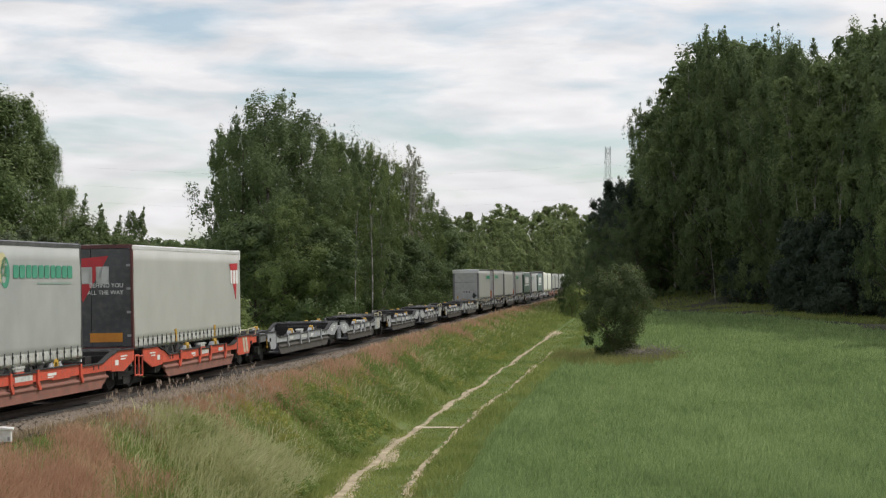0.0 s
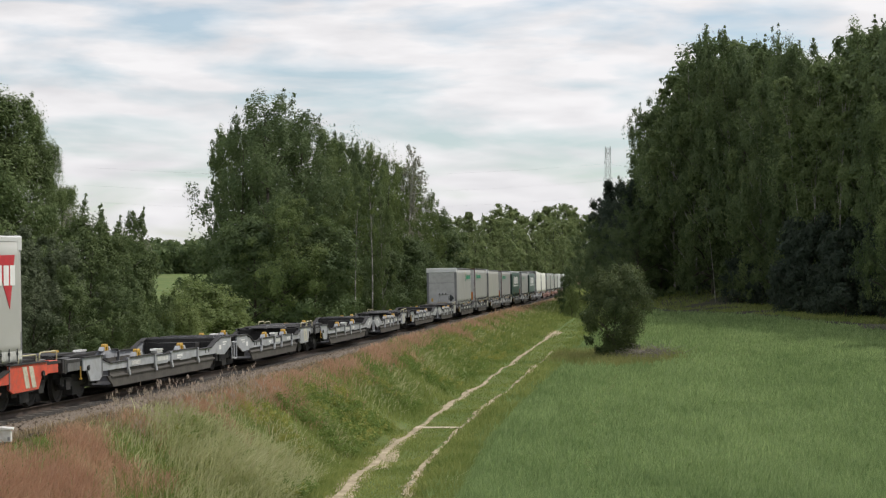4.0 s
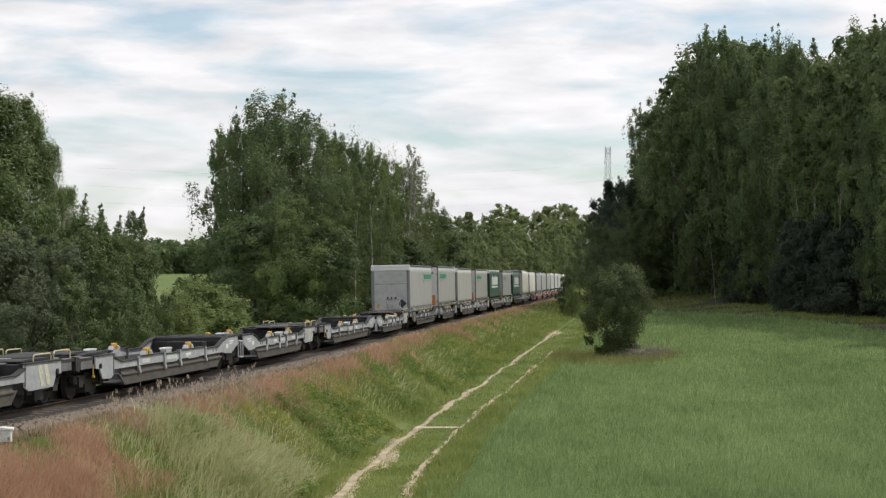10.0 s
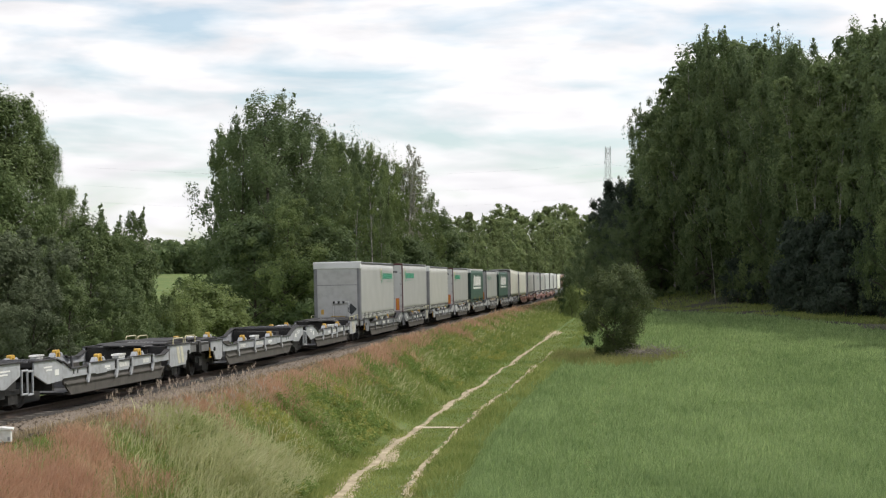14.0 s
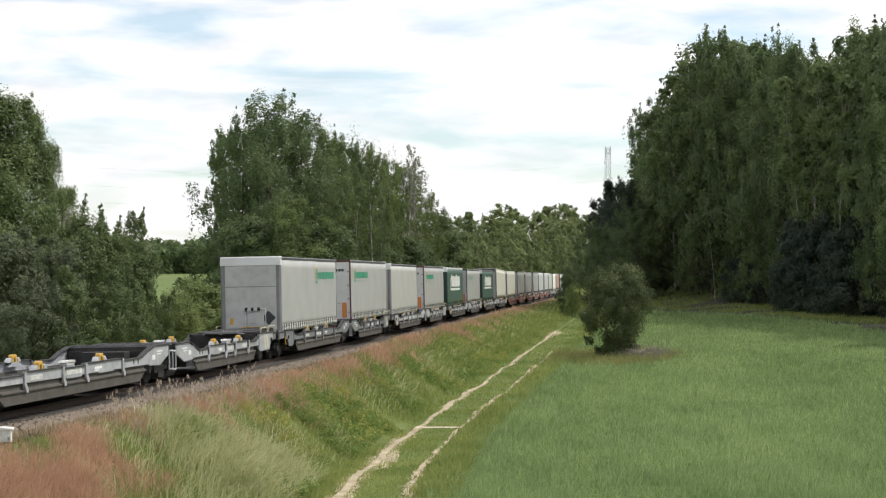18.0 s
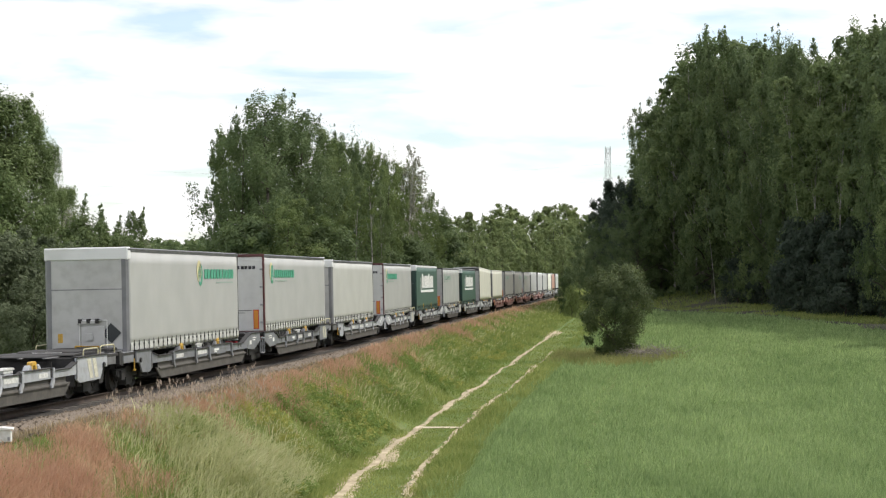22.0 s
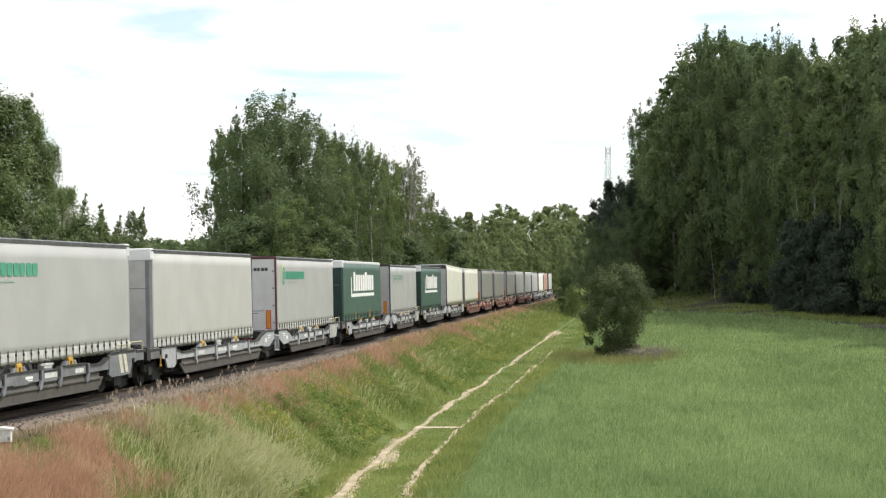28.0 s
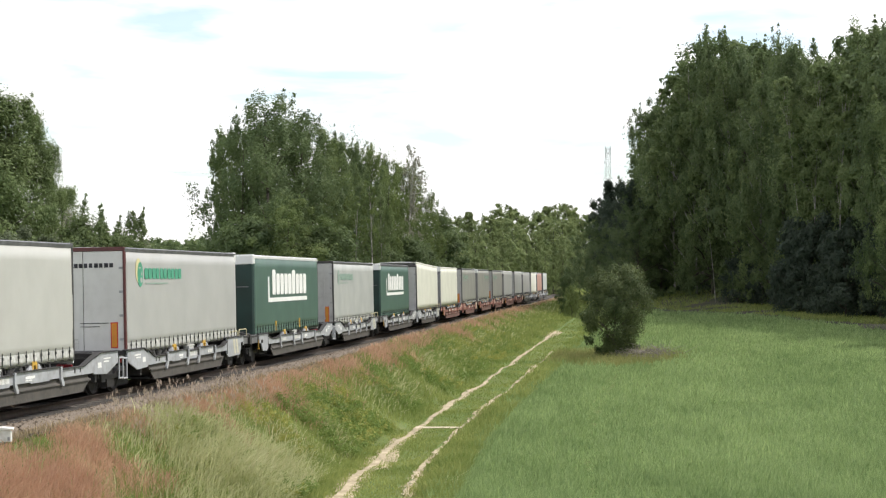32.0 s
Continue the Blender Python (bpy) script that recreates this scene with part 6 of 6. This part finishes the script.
def build_grass():
    rng = np.random.default_rng(77)
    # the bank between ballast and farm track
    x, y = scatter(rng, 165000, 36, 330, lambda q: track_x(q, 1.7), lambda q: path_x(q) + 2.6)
    keep = (np.abs((x / y)) < 0.27) & ~on_rut(x, y) & (off_track(x, y)[0] > 2.45 - 0.7 * smooth(y, 62, 100) + 0.18 * rng.normal(size=len(x)))
    x, y = x[keep], y[keep]
    d, _ = off_track(x, y)
    pn, pm = patch_noise(x, y, 0.16, 3.1), patch_noise(x, y, 0.45, 8.7)
    jit = rng.normal(size=len(x)) * 0.34
    red = 1.0 - np.abs(d - 2.6) / 1.5 + pn * 1.5 + 0.4 * pm + 0.42 * smooth(-y, -47.5, -45.5) * smooth(-d, -5.6, -4.4) - 0.55 * np.exp(-((y - 52) / 3.5) ** 2) - 0.30 * smooth(y, 72, 100) + jit
    pale = 0.25 - np.abs(d - 4.2) / 2.4 + 1.0 * np.exp(-((y - 50) / 4.5) ** 2) - 0.5 * (y < 44) - 0.38 * smooth(y, 54, 62) + 1.1 * pm + 2.4 * jit
    mown = np.exp(-((x - path_x(y)) / 1.7) ** 2)
    is_red = (red > 0.35) & (mown < 0.25) & (pm + 0.12 * rng.normal(size=len(x)) > -0.30)
    is_pale = ~is_red & (pale > 0.30) & (mown < 0.3) & (rng.uniform(0, 1, len(x)) < 0.62)
    is_green = ~is_red & ~is_pale
    wf = np.clip(y / 50, 1, 5)
    for sel, nm, mt, h0, h1, lab in ((is_red, "red_seed_grass", "red_grass", 0.35, 0.60, "reddish flowering grass on the railway bank"),
                                     (is_pale, "pale_tall_grass", "pale_grass", 0.5, 0.95, "tall pale green grass leaning in the wind on the bank"),
                                     (is_green, "bank_grass", "grass", 0.22, 0.55, "green meadow grass on the bank and along the farm track")):
        xx, yy = x[sel], y[sel]
        hh = rng.uniform(h0, h1, len(xx)) * (1 + 0.9 * pm[sel]) * (1 - 0.42 * smooth(yy, 54, 64) * (nm == "pale_tall_grass")) * (1 - 0.75 * np.clip(mown[sel] * 1.3, 0, 1))
        hh = np.maximum(hh * (0.18 + 0.82 * smooth(d[sel] + 0.7 * smooth(yy, 70, 110), 1.9, 3.4)), 0.10)
        stuff(nm, blades(xx, yy, hh, 0.018 * wf[sel] * {"pale_tall_grass": 1.5}.get(nm, 1.15), 0.36, rng, wind=(0.42, -0.1) if nm == "pale_tall_grass" else (0.10, 0)), mt, lab)
    # rough dry grass round the bush
    x, y = scatter(rng, 16000, 108, 135, lambda q: path_x(q) + 1.5, lambda q: path_x(q) + 14.5)
    keep = ((x - 11.0) / 4.6) ** 2 + ((y - 121) / 7.5) ** 2 < 1 + 0.35 * rng.normal(size=len(x))
    stuff("rough_grass", blades(x[keep], y[keep], rng.uniform(0.25, 0.7, keep.sum()), 0.04, 0.35, rng), "rough_grass", "rough yellow-brown grass round the hawthorn bush")
    # short dry grass creeping over the ballast's edge
    x, y = scatter(rng, 4200, 38, 130, lambda q: track_x(q, 2.0), lambda q: track_x(q, 3.0))
    keep = (np.abs(x / y) < 0.27) & (patch_noise(x, y, 0.5, 2.2) > -0.15)
    stuff("dry_grass", blades(x[keep], y[keep], rng.uniform(0.08, 0.26, keep.sum()), 0.02 * np.clip(y[keep] / 50, 1, 3), 0.5, rng, lift=0.08), "dry_grass", "short dry brown grass at the ballast's edge")
    # tall stalks near the ballast
    x, y = scatter(rng, 300, 46, 64, lambda q: track_x(q, 2.4), lambda q: track_x(q, 3.6))
    hh = rng.uniform(0.45, 0.85, len(x))
    stalk = blades(x, y, hh, 0.010, 0.12, np.random.default_rng(4))
    heads = [blades(x + rng.normal(size=len(x)) * 0.02, y, 0.14 + 0 * hh, 0.020, 0.4, rng, lift=hh * 0.92) for _ in range(3)]
    stuff("seed_stalks", join_blades([stalk] + heads), "seed_head", "tall dry seed stalks beside the ballast")
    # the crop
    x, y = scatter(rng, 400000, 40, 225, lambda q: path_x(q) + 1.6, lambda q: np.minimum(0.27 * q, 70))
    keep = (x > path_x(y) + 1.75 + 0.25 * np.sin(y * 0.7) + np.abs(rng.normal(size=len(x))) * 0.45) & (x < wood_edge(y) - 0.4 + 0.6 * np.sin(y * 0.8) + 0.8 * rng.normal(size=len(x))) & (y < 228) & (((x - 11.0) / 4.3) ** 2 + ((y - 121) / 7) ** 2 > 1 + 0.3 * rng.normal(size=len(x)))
    x, y = x[keep], y[keep]
    # sown in rows that run with the farm track; every third plant stands in a denser tuft; a tramline runs through
    row = x - path_x(y)
    x = x - 0.45 * 0.14 * np.sin(2 * np.pi * row / 0.45)
    c = rng.integers(0, len(x), len(x) // 3)
    mem = rng.integers(0, len(c), len(x) // 2)
    wf = np.clip(y / 45, 1, 4)
    x[:len(mem)] = x[c][mem] + rng.normal(size=len(mem)) * 0.05 * wf[c][mem]
    y[:len(mem)] = y[c][mem] + rng.normal(size=len(mem)) * 0.12 * wf[c][mem]
    boost = np.ones(len(x))
    boost[:len(mem)] = rng.uniform(0.7, 1.9, len(c))[mem]
    wf = np.clip(y / 45, 1, 4)
    tuft = 0.30 * patch_noise(x, y, 0.35, 4.4) + 0.5 * patch_noise(x, y, 2.6, 9.1)
    row = x - path_x(y)
    boost *= 1 - 0.55 * np.exp(-((row - 6.4) / 0.35) ** 2) - 0.35 * np.exp(-((row - 8.3) / 0.3) ** 2)
    stuff("cereal_crop", blades(x, y, (0.13 + 0.13 * rng.uniform(0, 1, len(x))) * (1 + 1.1 * tuft) * boost, 0.042 * wf, 0.30, rng, wind=(0.06, -0.03), simple=True), "crop",
          "young blue-green cereal crop covering the field", "crop")
    # thin grass in the shade of the wood
    x, y = scatter(rng, 26000, 150, 262, lambda q: wood_edge(q) + 0.5, lambda q: wood_edge(q) + 15)
    keep = (np.abs(x / y) < 0.27) & (patch_noise(x, y, 0.12, 7.7) > -0.12)
    stuff("shade_grass", blades(x[keep], y[keep], rng.uniform(0.15, 0.5, keep.sum()), 0.09, 0.4, rng, lift=0.04, simple=True), "grass", "thin grass in the shade of the wood")
    # taller grass and weeds between crop and track, dry fringe beside the ruts
    x, y = scatter(rng, 8000, 42, 116, lambda q: path_x(q) + 1.4, lambda q: path_x(q) + 2.5)
    tuft = patch_noise(x, y, 0.8, 5.9)
    stuff("field_edge_grass", blades(x, y, rng.uniform(0.18, 0.50, len(x)) * (1 + 1.4 * tuft), 0.022 * np.clip(y / 50, 1, 3), 0.3, rng), "grass", "uneven taller grass along the field's edge")
    x, y = scatter(rng, 5200, 42, 118, lambda q: path_x(q) + 0.95, lambda q: path_x(q) + 1.9)
    keep = patch_noise(x, y, 0.35, 1.3) > -0.05
    stuff("dry_grass", blades(x[keep], y[keep], rng.uniform(0.08, 0.24, keep.sum()), 0.02 * np.clip(y[keep] / 50, 1, 3), 0.5, rng), "rough_grass", "dry yellowish grass beside the worn wheel ruts")
    # broad-leaved weeds and yellow flowering tufts on the bank
    for nm, mt, n, seed, lab in (("bank_weeds", "weed", 480, 1.7, "low green weeds on the railway bank"), ("yellow_weeds", "weed_yellow", 240, 6.2, "yellow-green flowering weeds on the railway bank")):
        x, y = scatter(rng, n * 3, 49, 150, lambda q: track_x(q, 3.4), lambda q: path_x(q) - 1.6)
        keep = (np.abs(x / y) < 0.27) & (patch_noise(x, y, 0.14, seed) > 0.02)
        x, y = x[keep], y[keep]
        r = rng.uniform(0.12, 0.38, len(x))
        cs = np.stack([x, y, ground_z(x, y) + 0.25 + r * 0.3], -1)
        stuff(nm, crown_arrays(rng, cs, r, 46, 0.075, 0.1), mt, lab, "weeds")
    # grass beyond the railway
    x, y = scatter(rng, 30000, 60, 330, lambda q: track_x(q, -16), lambda q: track_x(q, -2.8))
    keep = np.abs(x / y) < 0.27
    stuff("verge_grass", blades(x[keep], y[keep], rng.uniform(0.3, 0.7, keep.sum()), 0.02 * np.clip(y[keep] / 50, 1, 5), 0.25, rng, simple=True), "grass", "green grass beyond the railway")


build_grass()


# ---- motion of the train ----
def moves():
    times = [2.0 * i for i in range(17)]
    for ob, off, a, b, turned, lift in TRAIN:
        flip = Matrix.Translation((0, turned, lift)) @ pose(0, 0, 0, 0, 0, 180 if turned else 0)
        walk(ob, [(t, on_rails(S_FRONT + off - travelled(t), a, b) @ flip) for t in times])


def roll_wheels():
    times = [0.1 * i for i in range(321)]
    turns = [math.degrees(travelled(t) / 0.46) for t in times]
    for w, yy, turned in WHEELSETS:
        k = -1 if turned else 1
        walk(w, [(t, pose(0, yy, 0.46, k * (a % 360.0))) for t, a in zip(times, turns)])


def motions():
    moves()
    roll_wheels()


motions()
